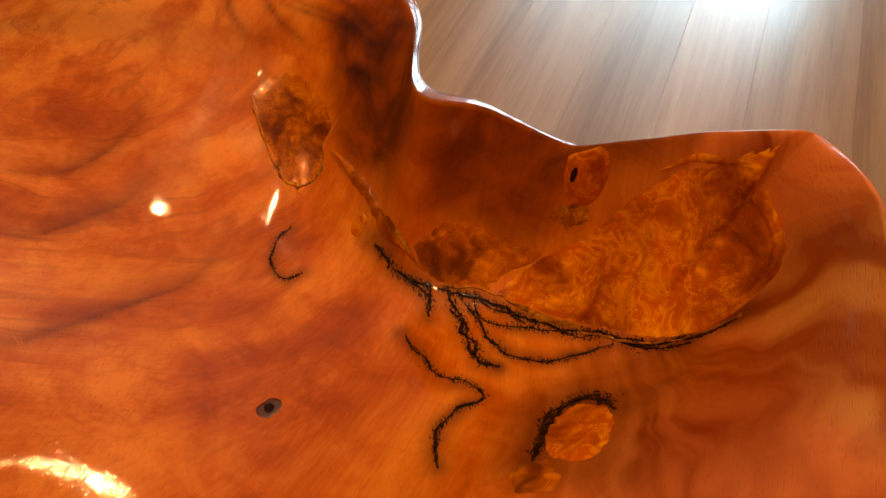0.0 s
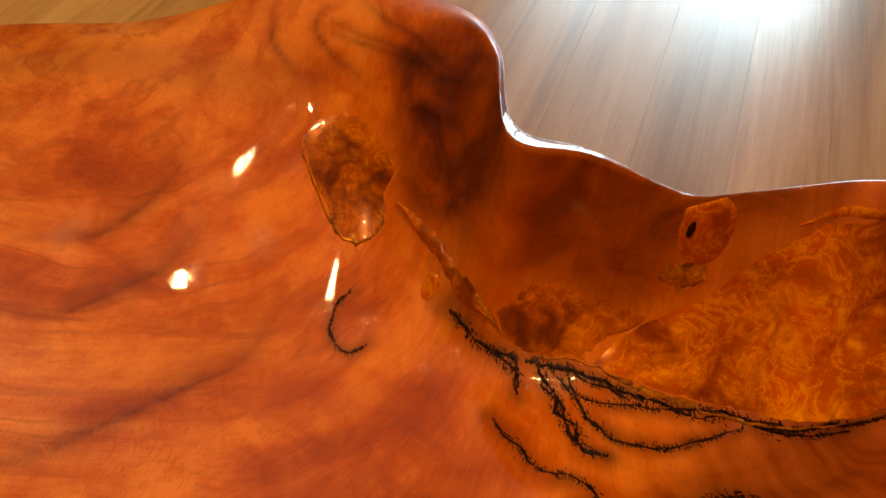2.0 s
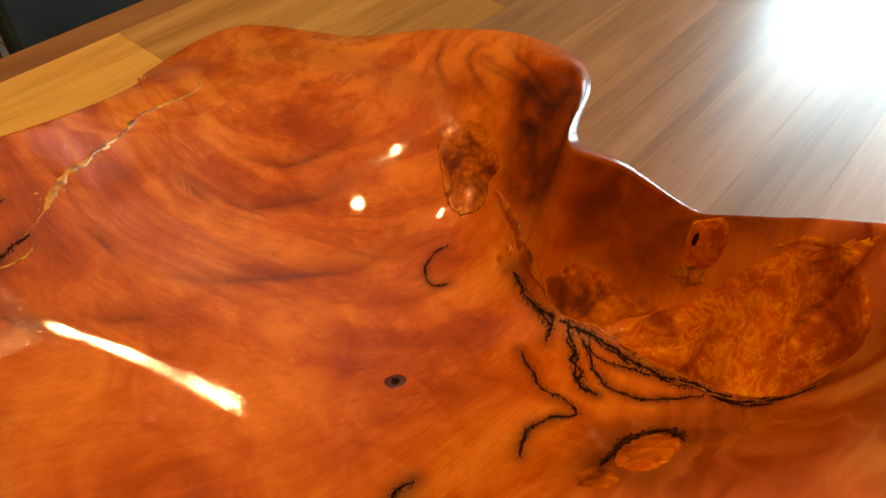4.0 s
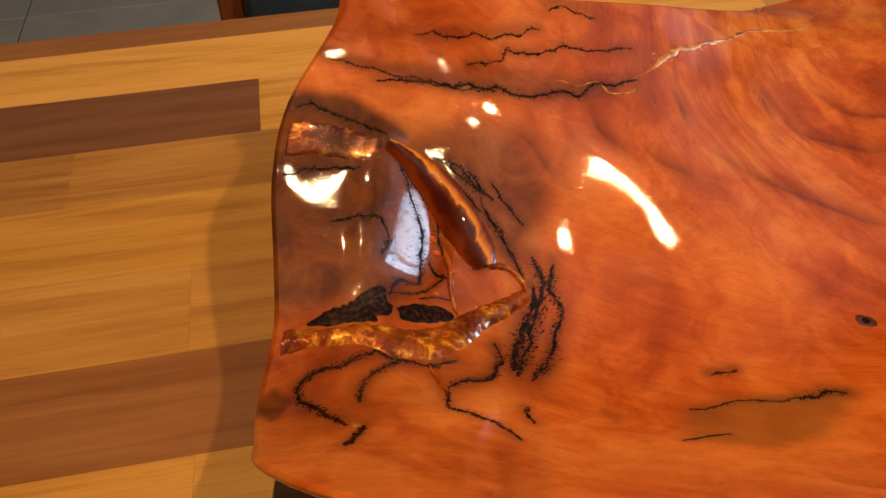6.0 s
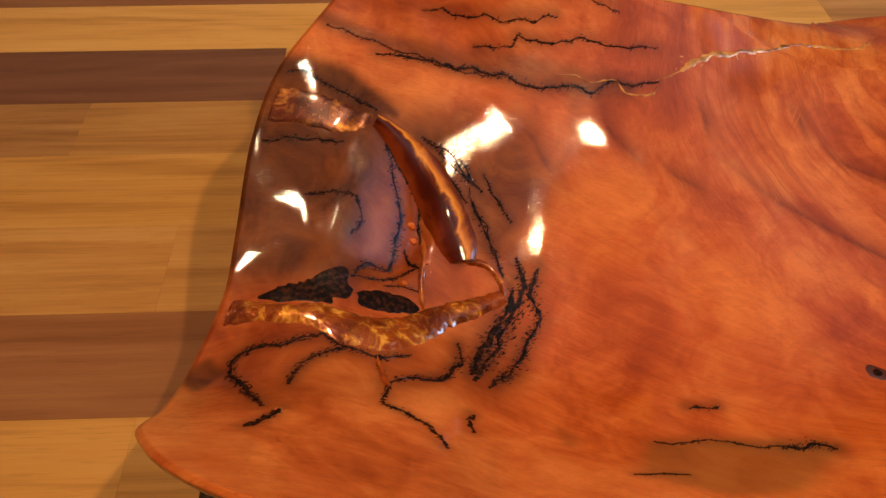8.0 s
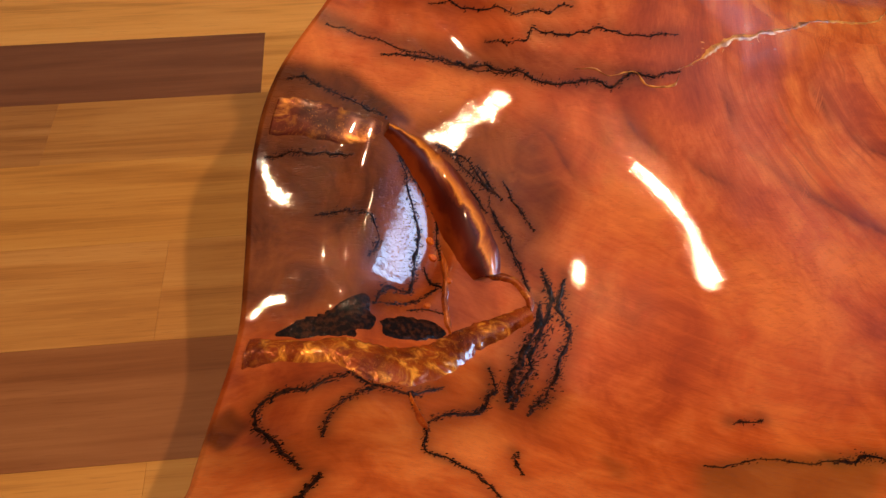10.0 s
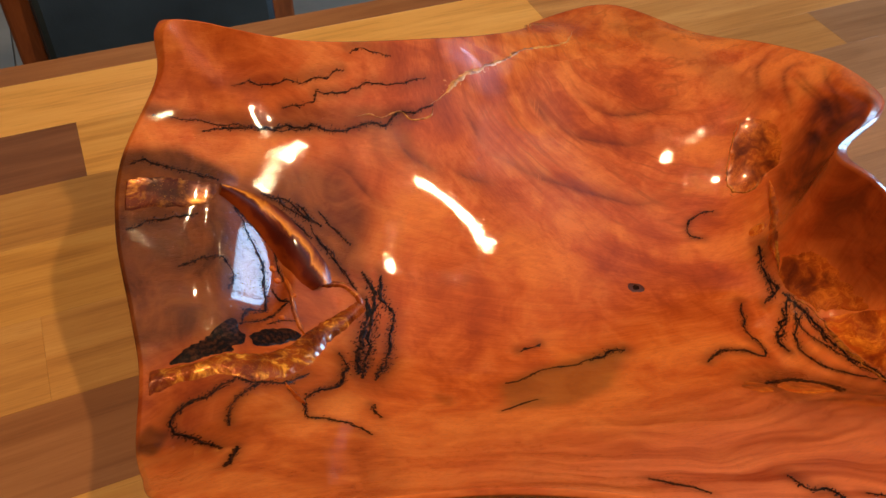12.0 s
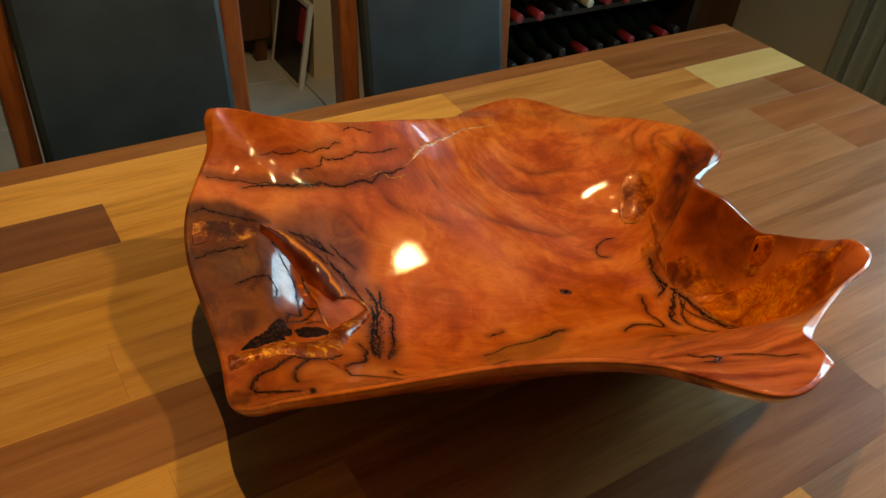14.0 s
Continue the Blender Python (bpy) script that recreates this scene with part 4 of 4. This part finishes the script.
GOLDEN = [(-0.340, 0.232), (-0.296, 0.227), (-0.244, 0.212), (-0.222, 0.201), (-0.246, 0.190), (-0.282, 0.203), (-0.326, 0.214), (-0.354, 0.213)]
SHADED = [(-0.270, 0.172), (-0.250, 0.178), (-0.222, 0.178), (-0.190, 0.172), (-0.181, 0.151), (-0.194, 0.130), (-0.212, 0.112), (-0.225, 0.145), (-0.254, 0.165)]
DARK = [(0.262, 0.085), (0.300, 0.075), (0.300, 0.04), (0.225, 0.01), (0.222, -0.043), (0.236, -0.09), (0.240, -0.15), (0.2375, -0.150), (0.230, -0.085), (0.2195, -0.05), (0.214, 0.005), (0.231, 0.058)]
WALL_HEART = [(0.282, 0.091), (0.272, 0.059), (0.239, 0.02), (0.228, -0.075), (0.226, -0.087), (0.22, -0.077), (0.214, -0.047), (0.205, -0.018), (0.206, 0.007), (0.231, 0.039), (0.255, 0.07)]
bowl = empty("carved_bowl", (0, 0, TOP), "glossy carved burl-wood bowl with amber resin inlays, on the table", "bowl")


def lip(angle):
    """How far the rounded lip reaches in from the rim."""
    width = np.full(np.shape(angle), 0.0035)
    for at, reach, more in ((-0.07, 0.12, 0.0125), (2.30, 0.09, 0.008), (-1.35, 0.12, 0.008)):
        width = width + more * np.exp(-(((angle - at + np.pi) % (2 * np.pi) - np.pi) / reach) ** 2)
    return width


def bowl_body():
    n_a, n_s = 840, 250
    angle = np.linspace(0, 2 * np.pi, n_a, endpoint=False)
    radius, height = np.interp(angle, RIM_ANGLE, RIM_RADIUS), np.interp(angle, RIM_ANGLE, RIM_HEIGHT)
    way = np.column_stack((np.cos(angle), np.sin(angle)))
    rings = []
    # the lip rolls over broadly beside the notch and is thin elsewhere
    roll = lip(angle)
    for s in np.linspace(0.004, 1, n_s) ** 0.72:
        p = HUB + way * (radius * s)[:, None]
        q = HUB + way * (radius * s * 0.999 - roll * s**12)[:, None]
        rings.append(np.column_stack((q, bowl_z(p[:, 0], p[:, 1]))))
    edge = rings[-1][:, 2]
    for u in np.linspace(0.12, 1, 8):
        q = HUB + way * (radius * 0.999 - roll + roll * min(1, 1.08 * math.sin(u * 1.5)))[:, None]
        rings.append(np.column_stack((q, edge - 0.30 * roll * min(1, 1.08 * math.sin(u * 1.5)) - 0.003 * u**6)))
    edge = rings[-1][:, 2]
    # outside, following the inside down to the foot
    for v in np.linspace(0.03, 1, 40):
        s = 0.999 - 0.50 * v**1.1
        p = HUB + way * (radius * s)[:, None]
        wall = 0.012 + 0.02 * (1 - s)
        under = bowl_z(p[:, 0], p[:, 1]) - wall
        q = HUB + way * (radius * s * 0.999 - (roll - 0.001) * s**12 * min(1, v * 12))[:, None]
        rings.append(np.column_stack((q, np.maximum(np.minimum(under, edge - 0.02 * v), TOP))))
    n_r = len(rings)
    verts = np.concatenate(rings + [np.array([[*HUB, float(bowl_z(*HUB))]]), np.array([[*HUB, TOP]])])
    i, j = np.meshgrid(np.arange(n_a), np.arange(n_r - 1))
    i, j = i.ravel(), j.ravel()
    k = (i + 1) % n_a
    faces = np.column_stack((j * n_a + i, j * n_a + k, (j + 1) * n_a + k, (j + 1) * n_a + i))[:, ::-1].tolist()
    top, low = len(verts) - 2, len(verts) - 1
    faces += [(int((a + 1) % n_a), int(a), top)[::-1] for a in range(n_a)]
    faces += [(int((n_r - 1) * n_a + a), int((n_r - 1) * n_a + (a + 1) % n_a), low)[::-1] for a in range(n_a)]
    ob = link("body", verts, faces, WOOD, bowl)
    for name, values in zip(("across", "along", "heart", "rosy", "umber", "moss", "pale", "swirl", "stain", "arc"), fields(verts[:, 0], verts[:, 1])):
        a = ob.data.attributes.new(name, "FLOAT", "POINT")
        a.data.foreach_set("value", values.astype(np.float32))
    return ob


bowl_body()


def on_bowl(p, lift):
    """Places (x, y) on the wood, lifted off it along its normal."""
    p, e = np.array(p, float), 0.001
    s = polar(p[:, 0], p[:, 1])[1]
    p = HUB + (p - HUB) * np.minimum(1, 0.985 / s)[:, None]
    z = bowl_z(p[:, 0], p[:, 1])
    gx = (bowl_z(p[:, 0] + e, p[:, 1]) - bowl_z(p[:, 0] - e, p[:, 1])) / (2 * e)
    gy = (bowl_z(p[:, 0], p[:, 1] + e) - bowl_z(p[:, 0], p[:, 1] - e)) / (2 * e)
    n = np.column_stack((-gx, -gy, np.ones(len(p))))
    n /= np.linalg.norm(n, axis=1)[:, None]
    angle, s = polar(p[:, 0], p[:, 1])
    way = np.column_stack((np.cos(angle), np.sin(angle)))
    p = HUB + (p - HUB) * 0.999 - way * (lip(angle) * s**12)[:, None]
    return np.column_stack((p, z)) + n * np.asarray(lift)[:, None]


rng = np.random.default_rng(4)


def ribbon(name, points, width, mat, height=0.0006, ragged=0.35, taper=True, step=0.0016, label="", crumbs=0.0):
    """An inlaid streak along the points; each may carry its own half width as a third value."""
    pts = resample(points, step)
    p = pts[:, :2]
    n = len(p)
    if crumbs:
        for every, reach in ((7, 0.0011), (3, 0.0005)):
            knots = np.arange(0, n + every, every)
            p = p + np.column_stack([np.interp(np.arange(n), knots, rng.normal(0, reach, len(knots))) for _ in range(2)])
    half = pts[:, 2] if pts.shape[1] > 2 else np.full(n, width)
    rough = lambda: 1 + ragged * (0.7 * np.interp(np.arange(n), np.arange(0, n + 2, 2), rng.normal(0, 1, len(np.arange(0, n + 2, 2)))) + 0.7 * np.interp(np.arange(n), np.arange(0, n + 9, 9), rng.normal(0, 1, len(np.arange(0, n + 9, 9)))))
    if taper:
        half = half * np.clip(np.minimum(np.arange(n), np.arange(n)[::-1]) / max(2.0, 0.12 * n), 0.12, 1)
    t = np.gradient(p, axis=0)
    t /= np.linalg.norm(t, axis=1)[:, None] + 1e-9
    side = np.column_stack((-t[:, 1], t[:, 0]))
    left, right = half * np.clip(rough(), 0.3, 2), half * np.clip(rough(), 0.3, 2)
    cols = 15 if height > 0.001 else 7
    rows = []
    for u in np.linspace(-1, 1, cols):
        q = p + side * (np.where(u < 0, left, right) * u)[:, None]
        rows.append(on_bowl(q, np.full(n, -0.0004) + (height + 0.0004) * (1 - u**2) ** 1.1))
    verts = np.concatenate(rows)
    faces = [(c * n + k, c * n + k + 1, (c + 1) * n + k + 1, (c + 1) * n + k)[::-1] for c in range(cols - 1) for k in range(n - 1)]
    if crumbs:
        verts, faces = list(verts), list(faces)
        for _ in range(int(crumbs * n)):
            k = rng.integers(0, n)
            size = rng.uniform(0.0002, 0.0008) * (0.9 + 200 * width)
            c = p[k] + side[k] * rng.normal(0, 1.5) * half[k] + rng.normal(0, 0.0003, 2)
            turn, first = rng.normal(0.5, 0.35), len(verts)
            fibre, over = np.array((math.cos(turn), math.sin(turn))), np.array((-math.sin(turn), math.cos(turn)))
            ring = np.array([c + size * rng.uniform(0.7, 1.2) * (2.6 * math.cos(a) * fibre + 0.6 * math.sin(a) * over) for a in np.linspace(0, 5.2, 6)])
            verts += list(on_bowl(np.vstack((c, ring)), np.array([0.0006] + [-0.0002] * 6)))
            faces += [(first, first + 1 + i, first + 1 + (i + 1) % 6) for i in range(6)]
    ob = link(name, verts, faces, mat, bowl, label=label)
    if mat is RIDGE:
        a = ob.data.attributes.new("side", "FLOAT", "POINT")
        a.data.foreach_set("value", np.repeat(np.linspace(0, 1, cols), n).astype(np.float32))
    return ob


def inlay(name, outline, mat, height=0.0012, ragged=0.0008, rings=26, label=""):
    """A resin pool inside the outline, slightly domed."""
    pts = resample(list(outline) + [outline[0]], 0.0012)[:-1, :2]
    n = len(pts)
    hub = pts.mean(0)
    out = pts - hub
    out /= np.linalg.norm(out, axis=1)[:, None]
    m = n // 3 + 1
    wave = np.interp(np.arange(n), np.linspace(0, n, m + 1), np.r_[(w := rng.normal(0, 1, m)), w[0]])
    pts = pts + out * (wave * ragged)[:, None]
    verts, faces = [on_bowl(hub[None], np.array([height]))], []
    for k in range(1, rings + 1):
        s = k / rings
        verts.append(on_bowl(hub + (pts - hub) * s, np.full(n, -0.0005 + (height + 0.0005) * (1 - s**6))))
        b = 1 + (k - 1) * n
        for i in range(n):
            j = (i + 1) % n
            faces.append((0, b + i, b + j) if k == 1 else (b - n + i, b + i, b + j, b - n + j))
    return link(name, np.concatenate(verts), faces, mat, bowl, label=label)


# amber resin at the low end of the bowl
inlay("resin_inlay", [(-0.369, 0.194), (-0.352, 0.196), (-0.337, 0.193), (-0.312, 0.187), (-0.286, 0.176), (-0.298, 0.163), (-0.326, 0.165), (-0.348, 0.170), (-0.373, 0.173), (-0.372, 0.184)], DEEP_RESIN, 0.0005, label="translucent dark amber resin vein")
ribbon("resin_ridge", [(-0.289, 0.173, 0.005), (-0.280, 0.169, 0.008), (-0.268, 0.161, 0.0115), (-0.2515, 0.145, 0.0145), (-0.2400, 0.124, 0.0155), (-0.2330, 0.108, 0.0150), (-0.2300, 0.098, 0.010)], 0.01, RIDGE, 0.0060, 0.02, False, label="raised glossy dark resin ridge with gold glints painted on one flank")
ribbon("resin_band", [(-0.389, 0.036, 0.010), (-0.366, 0.036, 0.008), (-0.343, 0.034, 0.008), (-0.324, 0.033, 0.011), (-0.305, 0.028, 0.014), (-0.286, 0.028, 0.015), (-0.267, 0.039, 0.012), (-0.246, 0.056, 0.009), (-0.224, 0.067, 0.007), (-0.203, 0.078, 0.005)], 0.01, RIPPLE, 0.0032, 0.08, False, label="rippled brown resin band with painted golden glints")
ribbon("resin_band", [(-0.231, 0.099, 0.003), (-0.213, 0.098, 0.003), (-0.203, 0.088, 0.003), (-0.202, 0.077, 0.003)], 0.003, RIPPLE, 0.002, 0.1)
ribbon("resin_band", [(-0.258, 0.116, 0.0018), (-0.257, 0.096, 0.0022), (-0.259, 0.078, 0.0026), (-0.258, 0.058, 0.0026)], 0.003, BROWN_RESIN, 0.0018, 0.15)
ribbon("resin_drip", [(-0.287, 0.008, 0.0012), (-0.284, -0.003, 0.0016), (-0.281, -0.012, 0.0034), (-0.279, -0.019, 0.002)], 0.002, AMBER, 0.0014, 0.1)
for x, y in ((-0.264, 0.112), (-0.265, 0.121), (-0.256, 0.093), (-0.271, 0.075)):
    inlay("resin_bead", [(x + 0.0032 * math.cos(a), y + 0.0024 * math.sin(a)) for a in np.linspace(0, 5.5, 8)], AMBER, 0.0016, 0.0003, 6)
# resin at the deep end
inlay("resin_pool", [(0.187, -0.068), (0.181, -0.095), (0.171, -0.134), (0.163, -0.162), (0.158, -0.188), (0.158, -0.205), (0.164, -0.2165), (0.176, -0.218), (0.195, -0.210), (0.212, -0.196), (0.222, -0.174), (0.2285, -0.15), (0.223, -0.130), (0.2165, -0.113), (0.213, -0.097), (0.204, -0.078)], AMBER, 0.0010, 0.0009, label="large marbled amber resin pool")
inlay("resin_pool", [(0.187, -0.008), (0.178, -0.019), (0.177, -0.040), (0.186, -0.062), (0.187, -0.067), (0.203, -0.077), (0.212, -0.095), (0.2145, -0.075), (0.208, -0.046), (0.199, -0.021)], BROWN_RESIN, 0.0009, 0.0009, label="smoky brown end of the resin pool")
ribbon("resin_edge", [(0.176, -0.036, 0.0006), (0.185, -0.064, 0.0008), (0.179, -0.095, 0.0014), (0.171, -0.124, 0.0016), (0.166, -0.144, 0.0012), (0.160, -0.166, 0.0009), (0.157, -0.188, 0.0007), (0.157, -0.206, 0.0008)], 0.001, GOLD, 0.0010, 0.8, crumbs=0.8)
ribbon("resin_ring", [(0.213, -0.181, 0.0012), (0.205, -0.196, 0.0018), (0.192, -0.206, 0.0020), (0.177, -0.211, 0.0020), (0.167, -0.208, 0.0016), (0.163, -0.199, 0.0010)], 0.0016, AMBER, 0.0009, 0.15, label="golden ring in the resin")
ribbon("resin_ring", [(0.228, -0.143, 0.0010), (0.228, -0.158, 0.0014), (0.220, -0.172, 0.0014), (0.213, -0.183, 0.0010)], 0.0012, AMBER, 0.0008, 0.15)
ribbon("resin_edge", [(0.237, 0.143, 0.0006), (0.222, 0.127, 0.0010), (0.214, 0.114, 0.0008), (0.206, 0.101, 0.0020), (0.205, 0.090, 0.0034), (0.212, 0.080, 0.0034), (0.223, 0.078, 0.0018), (0.235, 0.083, 0.0006)], 0.0012, GOLD, 0.0011, 0.6, crumbs=0.6)
inlay("resin_bead", [(0.192 + 0.008 * math.cos(a), 0.033 + 0.0055 * math.sin(a)) for a in np.linspace(0, 5.6, 9)], AMBER, 0.0012, 0.0004, 10)
ribbon("resin_edge", [(0.206, 0.036, 0.0008), (0.200, 0.026, 0.0011), (0.193, 0.012, 0.0009), (0.186, -0.004, 0.0014), (0.181, -0.018, 0.001)], 0.001, GOLD, 0.0010, 0.5)
inlay("resin_pocket", [(0.030, -0.125), (0.046, -0.121), (0.056, -0.130), (0.050, -0.142), (0.034, -0.143)], BROWN_RESIN, 0.0008, 0.001, 10)
inlay("resin_spot", [(0.2285, -0.088), (0.2325, -0.097), (0.2315, -0.110), (0.2265, -0.117), (0.2215, -0.112), (0.2215, -0.100), (0.2245, -0.090)], AMBER, 0.0008, 0.0003, 12)
inlay("resin_oval", [(0.238, 0.142), (0.250, 0.138), (0.260, 0.124), (0.260, 0.107), (0.254, 0.09), (0.245, 0.079), (0.235, 0.082), (0.223, 0.074), (0.210, 0.076), (0.203, 0.088), (0.205, 0.101), (0.214, 0.114), (0.222, 0.127)], BROWN_RESIN, 0.0009, 0.0007, label="smoky speckled resin pocket")
inlay("resin_pocket", [(0.090, -0.133), (0.104, -0.143), (0.099, -0.157), (0.081, -0.162), (0.063, -0.161), (0.053, -0.152), (0.055, -0.138), (0.071, -0.131)], AMBER, 0.0010, 0.0009)
ribbon("resin_lip", [(0.231, 0.071, 0.0012), (0.218, 0.052, 0.0026), (0.206, 0.031, 0.0034), (0.199, 0.023, 0.0034), (0.188, 0.006, 0.0032), (0.184, -0.007, 0.0014)], 0.003, BROWN_RESIN, 0.0020, 0.2, label="raised clear resin lip")
ribbon("resin_fleck", [(0.22, -0.089, 0.0012), (0.22, -0.101, 0.0022), (0.219, -0.113, 0.0012)], 0.002, GOLD, 0.0010, 0.7)
ribbon("resin_crack", [(-0.155, 0.220, 0.0003), (-0.141, 0.221, 0.0006), (-0.130, 0.218, 0.0005), (-0.111, 0.222, 0.0008), (-0.102, 0.215, 0.0008), (-0.082, 0.217, 0.0010), (-0.076, 0.225, 0.0012)], 0.0008, CRACK, 0.0006, 0.5)
ribbon("resin_crack", [(0.148, 0.338, 0.0012), (0.121, 0.314, 0.0016), (0.067, 0.302, 0.0018), (0.027, 0.281, 0.0018), (-0.011, 0.262, 0.0022), (-0.042, 0.248, 0.0022), (-0.060, 0.236, 0.0020), (-0.076, 0.227, 0.0012)], 0.002, CRACK, 0.0005, 0.6, crumbs=0.4)
# bark streaks
for points, width in STREAKS:
    ribbon("bark_streak", points, width * 0.7, BARK, 0.0005, 1.2, crumbs=8.0 if width > 0.002 else 6.0 if width > 0.0007 else 2.5)
inlay("bark_patch", [(-0.368, 0.046), (-0.351, 0.056), (-0.332, 0.063), (-0.320, 0.069), (-0.308, 0.074), (-0.303, 0.066), (-0.303, 0.052), (-0.325, 0.044), (-0.347, 0.042)], BARK, 0.0006, 0.0016, 14)
inlay("bark_patch", [(-0.304, 0.058), (-0.287, 0.066), (-0.266, 0.065), (-0.258, 0.058), (-0.268, 0.052), (-0.286, 0.047), (-0.301, 0.048)], BARK, 0.0006, 0.001, 12)
inlay("knot_dot", [(0.2262 + 0.0014 * math.cos(a), -0.0955 + 0.0026 * math.sin(a)) for a in np.linspace(0, 5.5, 8)], BARK, 0.0012, 0.0003, 5)
KNOT = plaster("knot_heartwood", (0.10, 0.022, 0.006))
KNOT.node_tree.nodes["Principled BSDF"].inputs["Coat Weight"].default_value = 1.0
KNOT.node_tree.nodes["Principled BSDF"].inputs["Roughness"].default_value = 0.4
knot = [(0.049 + 0.0088 * math.cos(a) + 0.002 * math.sin(a), 0.0235 - 0.003 * math.cos(a) + 0.0066 * math.sin(a)) for a in np.linspace(0, 5.8, 14)]
inlay("wood_knot", knot, KNOT, 0.0004, 0.0004, 8, label="small dark oval knot")
inlay("knot_heart", [(0.049 + 0.55 * (x - 0.049), 0.0235 + 0.5 * (y - 0.0235)) for x, y in knot], BARK, 0.0007, 0.0006, 6)
